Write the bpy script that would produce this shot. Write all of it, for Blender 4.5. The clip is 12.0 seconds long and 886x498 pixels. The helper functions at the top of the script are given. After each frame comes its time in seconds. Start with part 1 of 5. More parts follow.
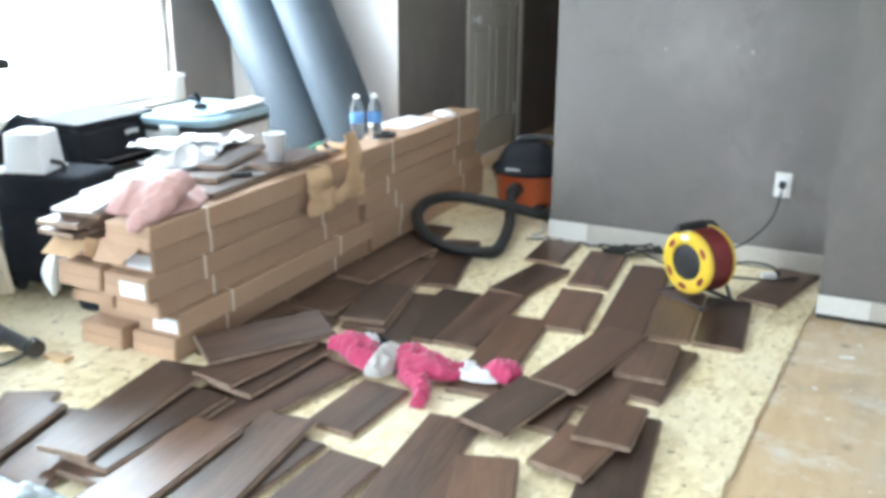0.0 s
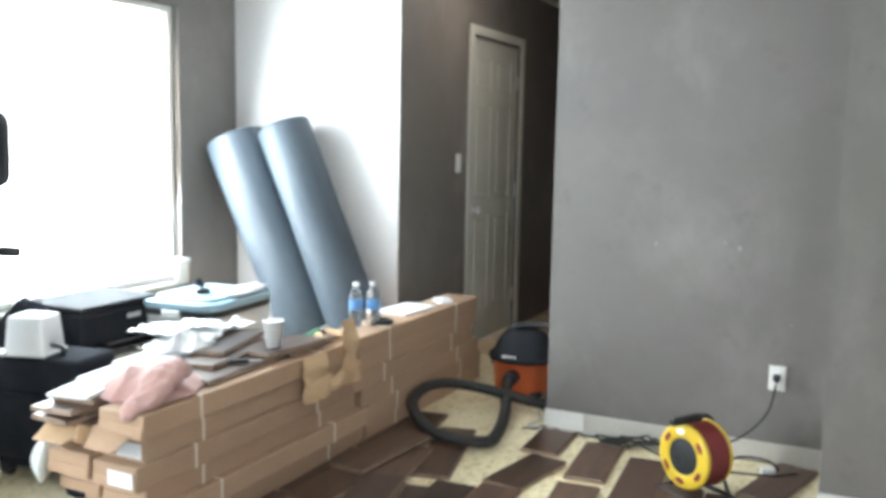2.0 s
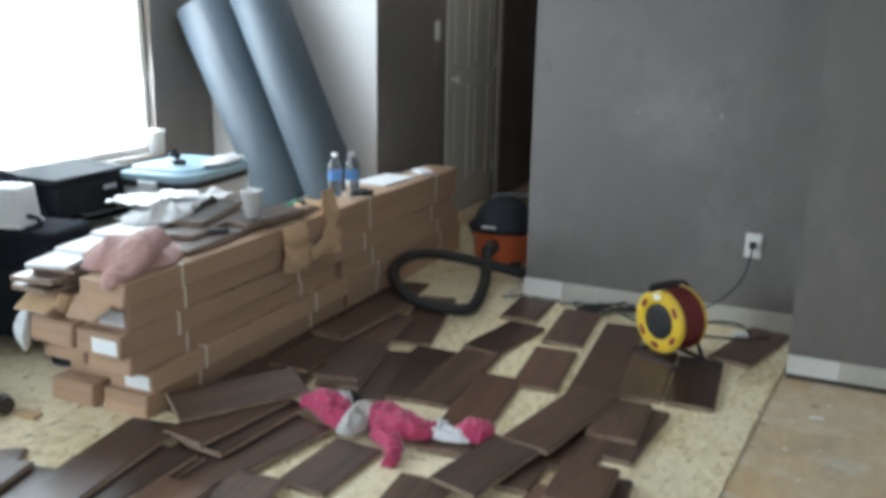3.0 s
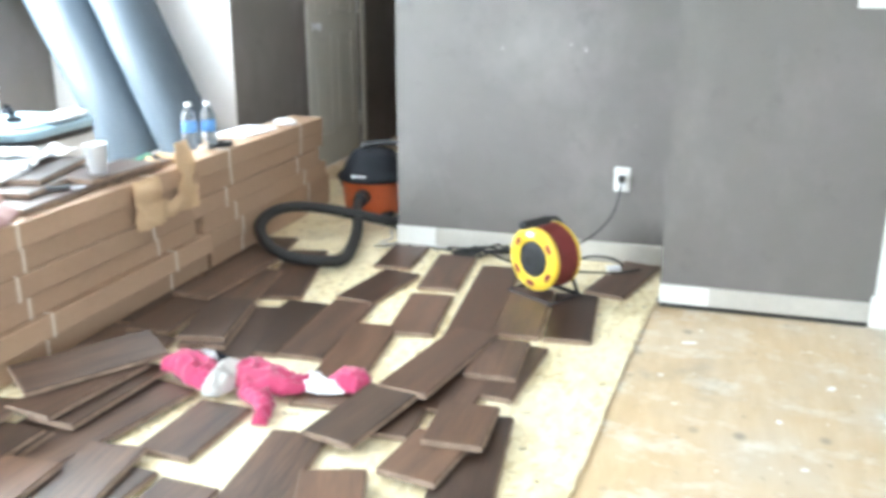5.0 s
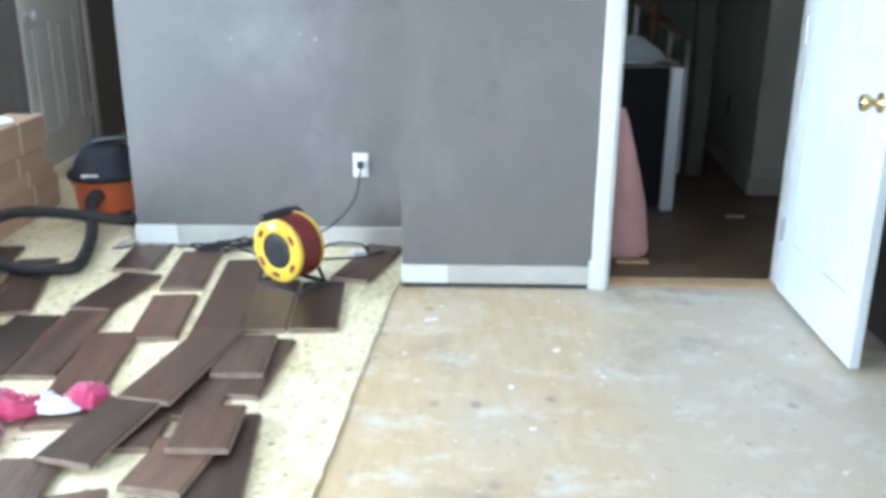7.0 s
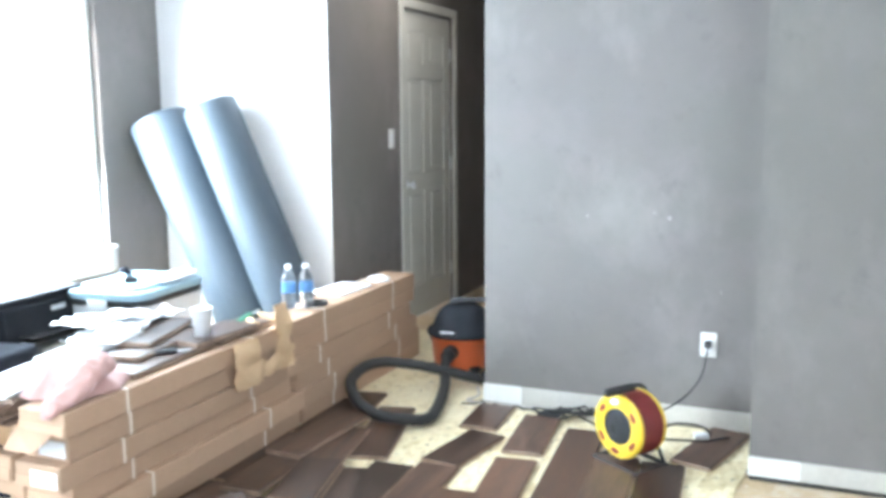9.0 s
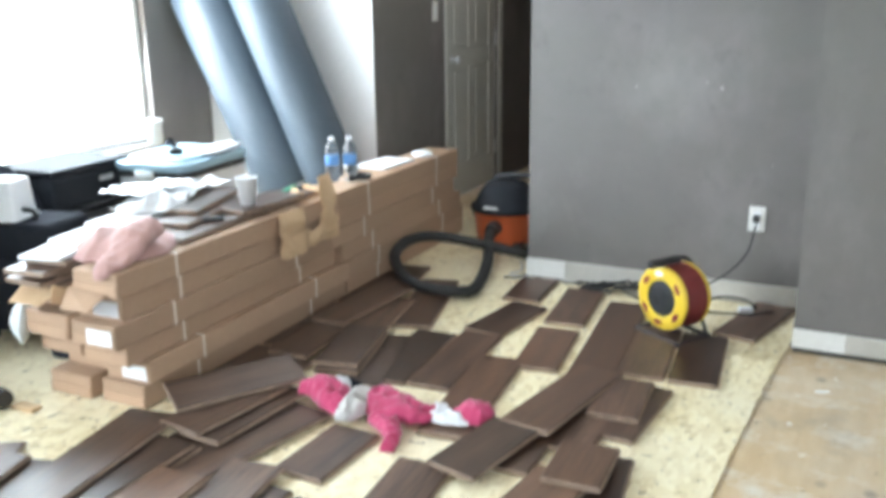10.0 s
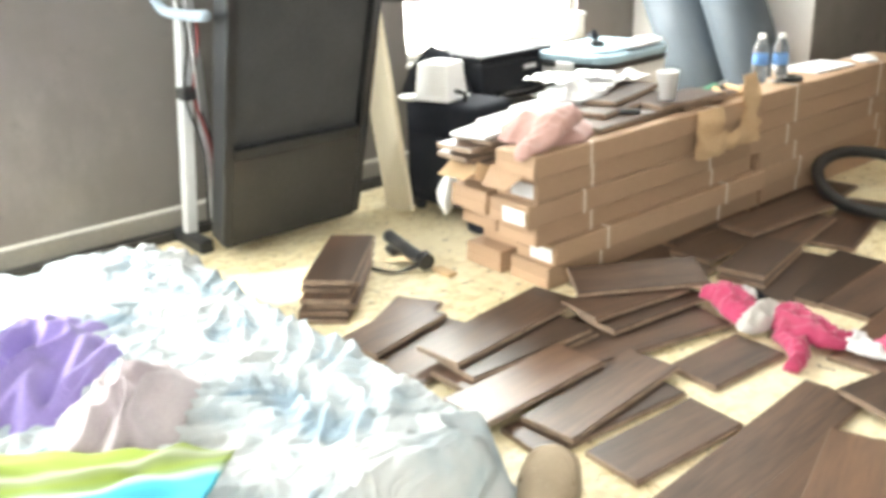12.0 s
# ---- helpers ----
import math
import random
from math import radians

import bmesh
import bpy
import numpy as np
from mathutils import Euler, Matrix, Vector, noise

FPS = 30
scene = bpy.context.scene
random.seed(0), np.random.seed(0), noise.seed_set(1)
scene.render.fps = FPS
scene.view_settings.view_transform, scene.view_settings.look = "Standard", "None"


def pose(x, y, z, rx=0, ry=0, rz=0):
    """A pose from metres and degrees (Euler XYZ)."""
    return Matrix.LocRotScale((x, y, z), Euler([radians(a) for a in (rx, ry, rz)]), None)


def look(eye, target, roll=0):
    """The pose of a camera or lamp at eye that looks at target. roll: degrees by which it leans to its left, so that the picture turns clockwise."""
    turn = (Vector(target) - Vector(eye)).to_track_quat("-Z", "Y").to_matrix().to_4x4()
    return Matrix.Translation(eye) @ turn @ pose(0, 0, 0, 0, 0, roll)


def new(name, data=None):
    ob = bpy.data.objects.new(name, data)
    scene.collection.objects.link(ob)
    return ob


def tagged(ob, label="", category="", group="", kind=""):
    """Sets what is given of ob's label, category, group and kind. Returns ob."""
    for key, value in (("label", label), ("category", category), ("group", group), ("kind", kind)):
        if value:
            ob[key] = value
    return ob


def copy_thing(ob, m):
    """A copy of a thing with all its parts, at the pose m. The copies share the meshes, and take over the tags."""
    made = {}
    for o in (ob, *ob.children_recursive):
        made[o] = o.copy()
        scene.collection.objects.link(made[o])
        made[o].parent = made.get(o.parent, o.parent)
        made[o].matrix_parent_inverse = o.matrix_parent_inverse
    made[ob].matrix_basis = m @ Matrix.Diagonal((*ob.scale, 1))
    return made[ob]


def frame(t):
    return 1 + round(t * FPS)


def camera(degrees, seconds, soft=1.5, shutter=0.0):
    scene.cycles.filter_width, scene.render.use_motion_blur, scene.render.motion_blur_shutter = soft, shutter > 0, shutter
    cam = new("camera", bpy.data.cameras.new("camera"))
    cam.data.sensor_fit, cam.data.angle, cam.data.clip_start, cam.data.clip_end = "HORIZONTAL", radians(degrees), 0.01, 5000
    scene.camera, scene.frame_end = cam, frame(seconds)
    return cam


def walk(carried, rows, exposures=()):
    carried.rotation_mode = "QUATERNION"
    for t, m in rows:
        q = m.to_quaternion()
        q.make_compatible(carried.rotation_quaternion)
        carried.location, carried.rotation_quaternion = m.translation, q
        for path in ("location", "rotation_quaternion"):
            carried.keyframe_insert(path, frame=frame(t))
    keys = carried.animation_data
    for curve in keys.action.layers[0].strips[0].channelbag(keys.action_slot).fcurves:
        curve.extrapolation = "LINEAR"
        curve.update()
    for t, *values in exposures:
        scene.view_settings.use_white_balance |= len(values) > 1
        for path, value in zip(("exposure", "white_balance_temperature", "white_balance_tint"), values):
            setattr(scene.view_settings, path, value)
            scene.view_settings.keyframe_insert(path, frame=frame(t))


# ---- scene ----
cam = camera(52.7, 12.0, soft=4.0, shutter=0.4)
PATH = [
    (0, (0.005, -0.001, 1.312), (-0.825, 1.709, 0.688), 0.3),
    (0.5, (0.018, 0.0, 1.318), (-0.826, 1.715, 0.73), -0.6),
    (1, (0.022, 0.01, 1.346), (-0.844, 1.737, 0.828), -0.3),
    (1.5, (0.029, -0.015, 1.378), (-0.86, 1.751, 1.077), 0.7),
    (2, (0.04, -0.023, 1.369), (-0.834, 1.76, 1.13), 1.1),
    (2.5, (0.037, -0.026, 1.356), (-0.819, 1.76, 1.077), 1.0),
    (3, (0.035, -0.011, 1.339), (-0.772, 1.747, 0.829), 1.1),
    (3.2, (0.032, -0.01, 1.341), (-0.759, 1.741, 0.785), 0.7),
    (4.8, (0.027, 0.103, 1.231), (-0.597, 1.913, 0.652), 0.1),
    (5, (0.035, 0.105, 1.236), (-0.514, 1.937, 0.65), 0.1),
    (5.5, (0.079, 0.114, 1.235), (-0.274, 1.973, 0.587), -0.2),
    (6, (0.114, 0.118, 1.258), (-0.07, 2.002, 0.612), -0.0),
    (6.5, (0.135, 0.114, 1.273), (0.105, 2.013, 0.649), 0.4),
    (6.7, (0.136, 0.1, 1.277), (0.116, 1.997, 0.645), 0.5),
    (8.3, (0.099, 0.073, 1.383), (-0.4, 1.919, 0.798), -1.8),
    (8.5, (0.084, 0.062, 1.381), (-0.523, 1.896, 0.862), -1.8),
    (9, (0.086, 0.041, 1.399), (-0.678, 1.865, 1.095), -0.4),
    (9.5, (0.09, 0.038, 1.386), (-0.699, 1.849, 1.073), -0.1),
    (10, (0.078, 0.047, 1.321), (-0.753, 1.782, 0.777), -0.7),
    (10.5, (0.051, 0.049, 1.325), (-0.832, 1.723, 0.677), -0.8),
    (11, (0.042, 0.041, 1.317), (-1.107, 1.535, 0.65), -2.4),
    (11.5, (0.019, 0.032, 1.283), (-1.34, 1.324, 0.586), -3.5),
    (12, (0.004, 0.026, 1.264), (-1.458, 1.188, 0.549), -2.4),
]
walk(cam, [(t, look(eye, target, roll)) for t, eye, target, roll in PATH], [(0.0, 0.30, 6200, 10), (0.5, 0.62, 6150, 10), (1.0, 0.70, 6450, 10), (1.5, 0.42, 6350, 10), (2.0, 0.12, 6550, 10), (2.5, -0.18, 6550, 10), (3.0, -0.82, 6300, 10), (5.0, 0.85, 6300, 10), (5.5, 0.80, 6300, 9),
                 (6.0, 0.66, 5800, 9), (6.5, 0.68, 5650, 8), (8.5, 0.62, 5150, 10), (9.0, 0.95, 5950, 10), (9.5, 0.70, 6150, 10), (10.0, 0.2, 6300, 10), (10.5, 0.20, 6150, 10), (11.0, 0.40, 5750, 9), (11.5, 0.40, 6100, 9), (12.0, 0.48, 7700, 13)])

# ---- daylight ----
world = bpy.data.worlds.new("world")
world.use_nodes = True
scene.world = world
wn = world.node_tree.nodes
sky = wn.new("ShaderNodeTexSky")
sky.sky_type, sky.sun_disc = "NISHITA", False
sky.sun_elevation, sky.sun_rotation = radians(45), radians(207)
wn["Background"].inputs["Strength"].default_value = 0.12
world.node_tree.links.new(sky.outputs["Color"], wn["Background"].inputs["Color"])

sun = new("sun", bpy.data.lights.new("sun", "SUN"))
sun.data.energy, sun.data.angle, sun.data.color = 5.0, radians(0.53), (1.0, 0.95, 0.88)
sun.matrix_basis = look((-4.95, -9.40, 9.55), (0, 0, 0))


def window_light(name, eye, target, w, h, watts, color=(0.80, 0.93, 1.0)):
    """Skylight that comes in through a window's opening."""
    lamp = new(name, bpy.data.lights.new(name, "AREA"))
    lamp.data.shape, lamp.data.size, lamp.data.size_y = "RECTANGLE", w, h
    lamp.data.energy, lamp.data.color = watts, color
    lamp.matrix_basis = look(eye, target)
    return lamp


window_light("skylight_west", (-3.52, 3.26, 1.32), (0, 3.0, 0.6), 1.10, 1.46, 115)
window_light("skylight_southwest", (-3.52, -0.45, 1.38), (-1.2, 0.6, 0.0), 1.35, 1.34, 150)
window_light("skylight_east", (1.58, -1.15, 1.42), (-1.6, -0.6, 0.5), 1.9, 1.25, 70)

# ---- materials ----
def material(name, a, b, rough=0.6, scale=6.0, fine=60.0, stretch=(1, 1, 1), bump=0.1, metal=0.0, jitter=0.0,
             spots=None, spot_scale=3.0, spot_at=(0.5, 0.62), spot_mix=1.0, rough_var=0.12, world_space=False, coat=0.0, contrast=(0.3, 0.7), random_value=0.0, fine_mix=0.35, alpha=1.0, sheen=0.0):
    """Two-scale surface: a to b over broad noise, fine grain over that, optional stains, fine relief."""
    m = bpy.data.materials.new(name)
    m.use_nodes = True
    t, n = m.node_tree, m.node_tree.nodes
    p = n["Principled BSDF"]
    L = t.links.new
    if world_space:
        vec = n.new("ShaderNodeNewGeometry").outputs["Position"]
    else:
        vec = n.new("ShaderNodeTexCoord").outputs["Object"]
    info = n.new("ShaderNodeObjectInfo")
    if jitter:
        mul = n.new("ShaderNodeVectorMath"); mul.operation = "SCALE"
        comb = n.new("ShaderNodeCombineXYZ")
        for i in range(3):
            L(info.outputs["Random"], comb.inputs[i])
        L(comb.outputs[0], mul.inputs[0]); mul.inputs["Scale"].default_value = jitter
        add = n.new("ShaderNodeVectorMath"); add.operation = "ADD"
        L(vec, add.inputs[0]); L(mul.outputs[0], add.inputs[1])
        vec = add.outputs[0]
    mp = n.new("ShaderNodeMapping")
    mp.inputs["Scale"].default_value = stretch
    L(vec, mp.inputs["Vector"])
    big = n.new("ShaderNodeTexNoise"); big.inputs["Scale"].default_value = scale; big.inputs["Detail"].default_value = 5
    small = n.new("ShaderNodeTexNoise"); small.inputs["Scale"].default_value = fine; small.inputs["Detail"].default_value = 4
    L(mp.outputs[0], big.inputs["Vector"]); L(mp.outputs[0], small.inputs["Vector"])
    mix = n.new("ShaderNodeMix"); mix.data_type = "FLOAT"; mix.inputs[0].default_value = fine_mix
    L(big.outputs["Fac"], mix.inputs[2]); L(small.outputs["Fac"], mix.inputs[3])
    ramp = n.new("ShaderNodeValToRGB")
    ramp.color_ramp.elements[0].position, ramp.color_ramp.elements[1].position = contrast
    ramp.color_ramp.elements[0].color, ramp.color_ramp.elements[1].color = (*a, 1), (*b, 1)
    L(mix.outputs[0], ramp.inputs["Fac"])
    col = ramp.outputs["Color"]
    if spots:
        st = n.new("ShaderNodeTexNoise"); st.inputs["Scale"].default_value = spot_scale; st.inputs["Detail"].default_value = 6
        st.inputs["Roughness"].default_value = 0.6
        L(vec, st.inputs["Vector"])
        sr = n.new("ShaderNodeValToRGB")
        sr.color_ramp.elements[0].position, sr.color_ramp.elements[1].position = spot_at
        sr.color_ramp.elements[1].color = (spot_mix, spot_mix, spot_mix, 1)
        L(st.outputs["Fac"], sr.inputs["Fac"])
        mc = n.new("ShaderNodeMix"); mc.data_type = "RGBA"
        L(sr.outputs["Color"], mc.inputs[0]); L(col, mc.inputs[6]); mc.inputs[7].default_value = (*spots, 1)
        col = mc.outputs[2]
    if random_value:
        hsv = n.new("ShaderNodeHueSaturation")
        mr = n.new("ShaderNodeMapRange")
        mr.inputs["To Min"].default_value, mr.inputs["To Max"].default_value = 1 - random_value, 1 + random_value
        L(info.outputs["Random"], mr.inputs["Value"]); L(mr.outputs[0], hsv.inputs["Value"]); L(col, hsv.inputs["Color"])
        col = hsv.outputs["Color"]
    L(col, p.inputs["Base Color"])
    rr = n.new("ShaderNodeMapRange")
    rr.inputs["To Min"].default_value, rr.inputs["To Max"].default_value = max(0.03, rough - rough_var), min(1, rough + rough_var)
    L(mix.outputs[0], rr.inputs["Value"]); L(rr.outputs[0], p.inputs["Roughness"])
    p.inputs["Metallic"].default_value = metal
    p.inputs["Coat Weight"].default_value = coat
    p.inputs["Sheen Weight"].default_value = sheen
    if bump:
        bp = n.new("ShaderNodeBump"); bp.inputs["Strength"].default_value = bump; bp.inputs["Distance"].default_value = 0.01
        L(mix.outputs[0], bp.inputs["Height"]); L(bp.outputs[0], p.inputs["Normal"])
    return m


# base colour of the corner wall by the window, lighter than M_WALL
M_PALE = material("pale_wall", (0.62, 0.60, 0.60), (0.70, 0.68, 0.68), 0.6, 1.6, 35, bump=0.05, world_space=True)
M_CEIL = material("ceiling_paint", (0.72, 0.71, 0.69), (0.78, 0.77, 0.75), 0.8, 3, 120, bump=0.15, world_space=True)
M_TRIM = material("trim_white", (0.66, 0.65, 0.62), (0.78, 0.77, 0.75), 0.4, 4, 50, bump=0.03, world_space=True)
M_BASE_GREY = material("baseboard_grey", (0.20, 0.19, 0.18), (0.29, 0.27, 0.25), 0.6, 5, 50, bump=0.06, world_space=True)
M_TRIM_DULL = material("trim_primer", (0.42, 0.40, 0.36), (0.56, 0.53, 0.49), 0.6, 5, 50, bump=0.06, world_space=True)
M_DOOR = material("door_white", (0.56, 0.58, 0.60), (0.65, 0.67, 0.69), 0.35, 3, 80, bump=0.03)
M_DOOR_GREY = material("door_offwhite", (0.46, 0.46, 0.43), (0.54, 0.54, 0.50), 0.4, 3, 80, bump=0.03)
M_VINYL = material("brown_vinyl", (0.10, 0.06, 0.035), (0.19, 0.12, 0.07), 0.4, 3, 60, bump=0.05, world_space=True)
M_PLANK = material("walnut_plank", (0.024, 0.0138, 0.0104), (0.122, 0.067, 0.0435), 0.36, 3.5, 22, stretch=(5.0, 0.4, 5.0), bump=0.03, jitter=17.0, random_value=0.45, contrast=(0.32, 0.69), rough_var=0.10, fine_mix=0.42)
M_PLANK_PALE = material("reddish_plank", (0.046, 0.025, 0.017), (0.168, 0.088, 0.053), 0.34, 3.5, 22, stretch=(6.0, 0.5, 6.0), bump=0.03, jitter=17.0, random_value=0.3, contrast=(0.25, 0.80), rough_var=0.10, fine_mix=0.42)
M_CORE = material("plank_core", (0.15, 0.098, 0.068), (0.32, 0.23, 0.17), 0.7, 20, 90, bump=0.1, jitter=5)
M_CARD = material("cardboard", (0.36, 0.230, 0.150), (0.45, 0.298, 0.198), 0.75, 3, 110, stretch=(1, 0.35, 1), bump=0.06, jitter=9, random_value=0.10)
M_CARD_IN = material("cardboard_torn", (0.46, 0.30, 0.17), (0.60, 0.42, 0.26), 0.85, 8, 90, bump=0.2)
M_LABEL = material("paper_white", (0.74, 0.75, 0.77), (0.82, 0.83, 0.85), 0.6, 6, 90, bump=0.02)
M_STRAP = material("strap_pale", (0.62, 0.52, 0.42), (0.72, 0.62, 0.52), 0.5, 8, 90, bump=0.02)
M_BLACK = material("black_plastic", (0.012, 0.013, 0.015), (0.030, 0.032, 0.036), 0.42, 8, 120, bump=0.06)
M_BLACK_GLOSS = material("black_gloss", (0.020, 0.020, 0.022), (0.036, 0.036, 0.038), 0.22, 3, 60, bump=0.02)
M_DECK = material("deck_underside", (0.045, 0.047, 0.049), (0.072, 0.074, 0.077), 0.5, 4, 80, bump=0.05)
M_BLACK_CLOTH = material("black_fabric", (0.012, 0.014, 0.020), (0.032, 0.035, 0.045), 0.9, 6, 140, bump=0.2)
M_RUBBER = material("rubber_black", (0.014, 0.014, 0.015), (0.030, 0.030, 0.031), 0.55, 12, 90, bump=0.05)
M_ORANGE = material("orange_plastic", (0.52, 0.095, 0.030), (0.62, 0.125, 0.042), 0.38, 5, 90, bump=0.03)
M_YELLOW = material("yellow_plastic", (0.64, 0.43, 0.025), (0.74, 0.52, 0.05), 0.35, 6, 80, bump=0.02)
M_RED = material("red_cable", (0.16, 0.022, 0.022), (0.24, 0.035, 0.034), 0.4, 8, 90, bump=0.04)
M_STEEL = material("steel_dull", (0.42, 0.43, 0.45), (0.58, 0.59, 0.61), 0.35, 6, 90, metal=0.9, bump=0.02)
M_BRASS = material("brass", (0.62, 0.46, 0.20), (0.74, 0.56, 0.28), 0.22, 6, 90, metal=1.0, bump=0.01)
M_SILVER = material("silver_paint", (0.62, 0.64, 0.67), (0.74, 0.76, 0.79), 0.35, 6, 90, metal=0.2, bump=0.02)
M_BLUEGREY = material("grey_blue_tube", (0.28, 0.36, 0.44), (0.38, 0.47, 0.56), 0.4, 6, 60, bump=0.02)
M_FOAM = material("grey_underlay", (0.046, 0.062, 0.080), (0.070, 0.090, 0.112), 0.52, 3, 45, stretch=(1, 1, 0.3), bump=0.04)
M_CREAM = material("cream_board", (0.60, 0.52, 0.38), (0.72, 0.64, 0.50), 0.6, 3, 50, stretch=(4, 4, 0.5), bump=0.05)
M_LILAC = material("lilac_cloth", (0.19, 0.145, 0.38), (0.28, 0.22, 0.50), 0.9, 7, 120, bump=0.15, sheen=0.2)
M_MAUVE = material("mauve_cloth", (0.32, 0.27, 0.30), (0.44, 0.39, 0.41), 0.9, 6, 120, bump=0.15, sheen=0.2)
M_PINK = material("hot_pink_cloth", (0.36, 0.026, 0.085), (0.48, 0.045, 0.13), 0.85, 9, 130, bump=0.18, sheen=0.3)
M_WHITE_CLOTH = material("white_cloth", (0.58, 0.58, 0.60), (0.72, 0.72, 0.74), 0.9, 8, 130, bump=0.18, sheen=0.2)
M_GREY_CLOTH = material("grey_cloth", (0.44, 0.42, 0.40), (0.56, 0.54, 0.52), 0.9, 8, 130, bump=0.18)
M_ROSE = material("rose_cloth", (0.37, 0.205, 0.185), (0.47, 0.28, 0.255), 0.9, 6, 130, bump=0.15, sheen=0.2)
M_DUSTY = material("dusty_pink_pad", (0.46, 0.24, 0.23), (0.58, 0.32, 0.31), 0.8, 5, 60, bump=0.1)
M_SUEDE = material("tan_suede", (0.30, 0.23, 0.16), (0.42, 0.33, 0.24), 0.85, 9, 140, bump=0.15)
M_BLUE_LID = material("blue_lid", (0.22, 0.34, 0.41), (0.30, 0.43, 0.50), 0.45, 5, 80, bump=0.02)
M_CLEAR = material("frosted_tote", (0.62, 0.65, 0.67), (0.74, 0.77, 0.79), 0.3, 4, 60, bump=0.03)
M_GREEN = material("green_handle", (0.03, 0.22, 0.13), (0.05, 0.30, 0.18), 0.4, 6, 60, bump=0.02)
M_LABEL_BLUE = material("blue_wrap", (0.10, 0.28, 0.62), (0.16, 0.36, 0.70), 0.4, 6, 60, bump=0.02)
M_WOOD_RAIL = material("rail_wood", (0.14, 0.06, 0.03), (0.22, 0.10, 0.05), 0.4, 6, 50, stretch=(1, 1, 6), bump=0.05)
# near-black colour that stands in for the shade under the baseboards
M_SHADOW_GAP = material("painted_gap_shadow", (0.030, 0.028, 0.026), (0.060, 0.055, 0.050), 0.9, 9, 60, bump=0.1)
M_PINE = material("raw_wood", (0.46, 0.30, 0.16), (0.60, 0.42, 0.25), 0.7, 6, 60, stretch=(4, 0.6, 4), bump=0.08)


def glass(name, color=(1, 1, 1), rough=0.0):
    m = bpy.data.materials.new(name)
    m.use_nodes = True
    p = m.node_tree.nodes["Principled BSDF"]
    p.inputs["Base Color"].default_value = (*color, 1)
    p.inputs["Roughness"].default_value = rough
    p.inputs["Transmission Weight"].default_value = 1.0
    p.inputs["IOR"].default_value = 1.33
    return m


M_BOTTLE = glass("clear_bottle", (0.95, 0.98, 1.0), 0.12)
M_BOTTLE.node_tree.nodes["Principled BSDF"].inputs["Transmission Weight"].default_value = 0.92
M_BOTTLE.node_tree.nodes["Principled BSDF"].inputs["IOR"].default_value = 1.12
M_PANE = glass("window_glass", (0.98, 1.0, 1.0), 0.0)

# striped beach towel: bands of lime, white, olive and turquoise across its width
M_TOWEL = bpy.data.materials.new("striped_towel")
M_TOWEL.use_nodes = True
tn, tl = M_TOWEL.node_tree.nodes, M_TOWEL.node_tree.links.new
t_co = tn.new("ShaderNodeTexCoord")
t_sep = tn.new("ShaderNodeSeparateXYZ")
t_no = tn.new("ShaderNodeTexNoise"); t_no.inputs["Scale"].default_value = 3.0
t_mix = tn.new("ShaderNodeMath"); t_mix.operation = "MULTIPLY_ADD"; t_mix.inputs[1].default_value = 0.05
t_ramp = tn.new("ShaderNodeValToRGB")
t_skew = tn.new("ShaderNodeMath"); t_skew.operation = "MULTIPLY_ADD"; t_skew.inputs[1].default_value = -0.22
t_map = tn.new("ShaderNodeMapRange"); t_map.inputs["From Min"].default_value, t_map.inputs["From Max"].default_value = -0.26, 0.02
tl(t_sep.outputs["X"], t_skew.inputs[0]); tl(t_sep.outputs["Y"], t_skew.inputs[2])
tl(t_co.outputs["Object"], t_sep.inputs[0]); tl(t_co.outputs["Object"], t_no.inputs["Vector"])
tl(t_no.outputs["Fac"], t_mix.inputs[0]); tl(t_skew.outputs[0], t_mix.inputs[2])
tl(t_mix.outputs[0], t_map.inputs["Value"]); tl(t_map.outputs[0], t_ramp.inputs["Fac"])
cr = t_ramp.color_ramp
cr.elements[0].position, cr.elements[0].color = 0.0, (0.02, 0.32, 0.44, 1)
cr.elements[1].position, cr.elements[1].color = 1.0, (0.27, 0.32, 0.09, 1)
for pos, c in ((0.36, (0.03, 0.38, 0.48)), (0.42, (0.28, 0.42, 0.40)), (0.47, (0.32, 0.40, 0.32)), (0.52, (0.15, 0.23, 0.08)), (0.60, (0.19, 0.26, 0.04)), (0.68, (0.17, 0.21, 0.09)), (0.74, (0.33, 0.37, 0.26)), (0.80, (0.19, 0.26, 0.04)), (0.93, (0.22, 0.29, 0.05))):
    cr.elements.new(pos).color = (*c, 1)
tl(t_ramp.outputs["Color"], tn["Principled BSDF"].inputs["Base Color"])
tn["Principled BSDF"].inputs["Roughness"].default_value = 0.9

M_SKYGLOW = bpy.data.materials.new("bright_outdoors")
M_SKYGLOW.use_nodes = True
g = M_SKYGLOW.node_tree.nodes["Principled BSDF"]
g.inputs["Base Color"].default_value = (0.8, 0.85, 0.9, 1)
g.inputs["Emission Color"].default_value = (0.93, 0.98, 1.0, 1)
g.inputs["Emission Strength"].default_value = 4.5


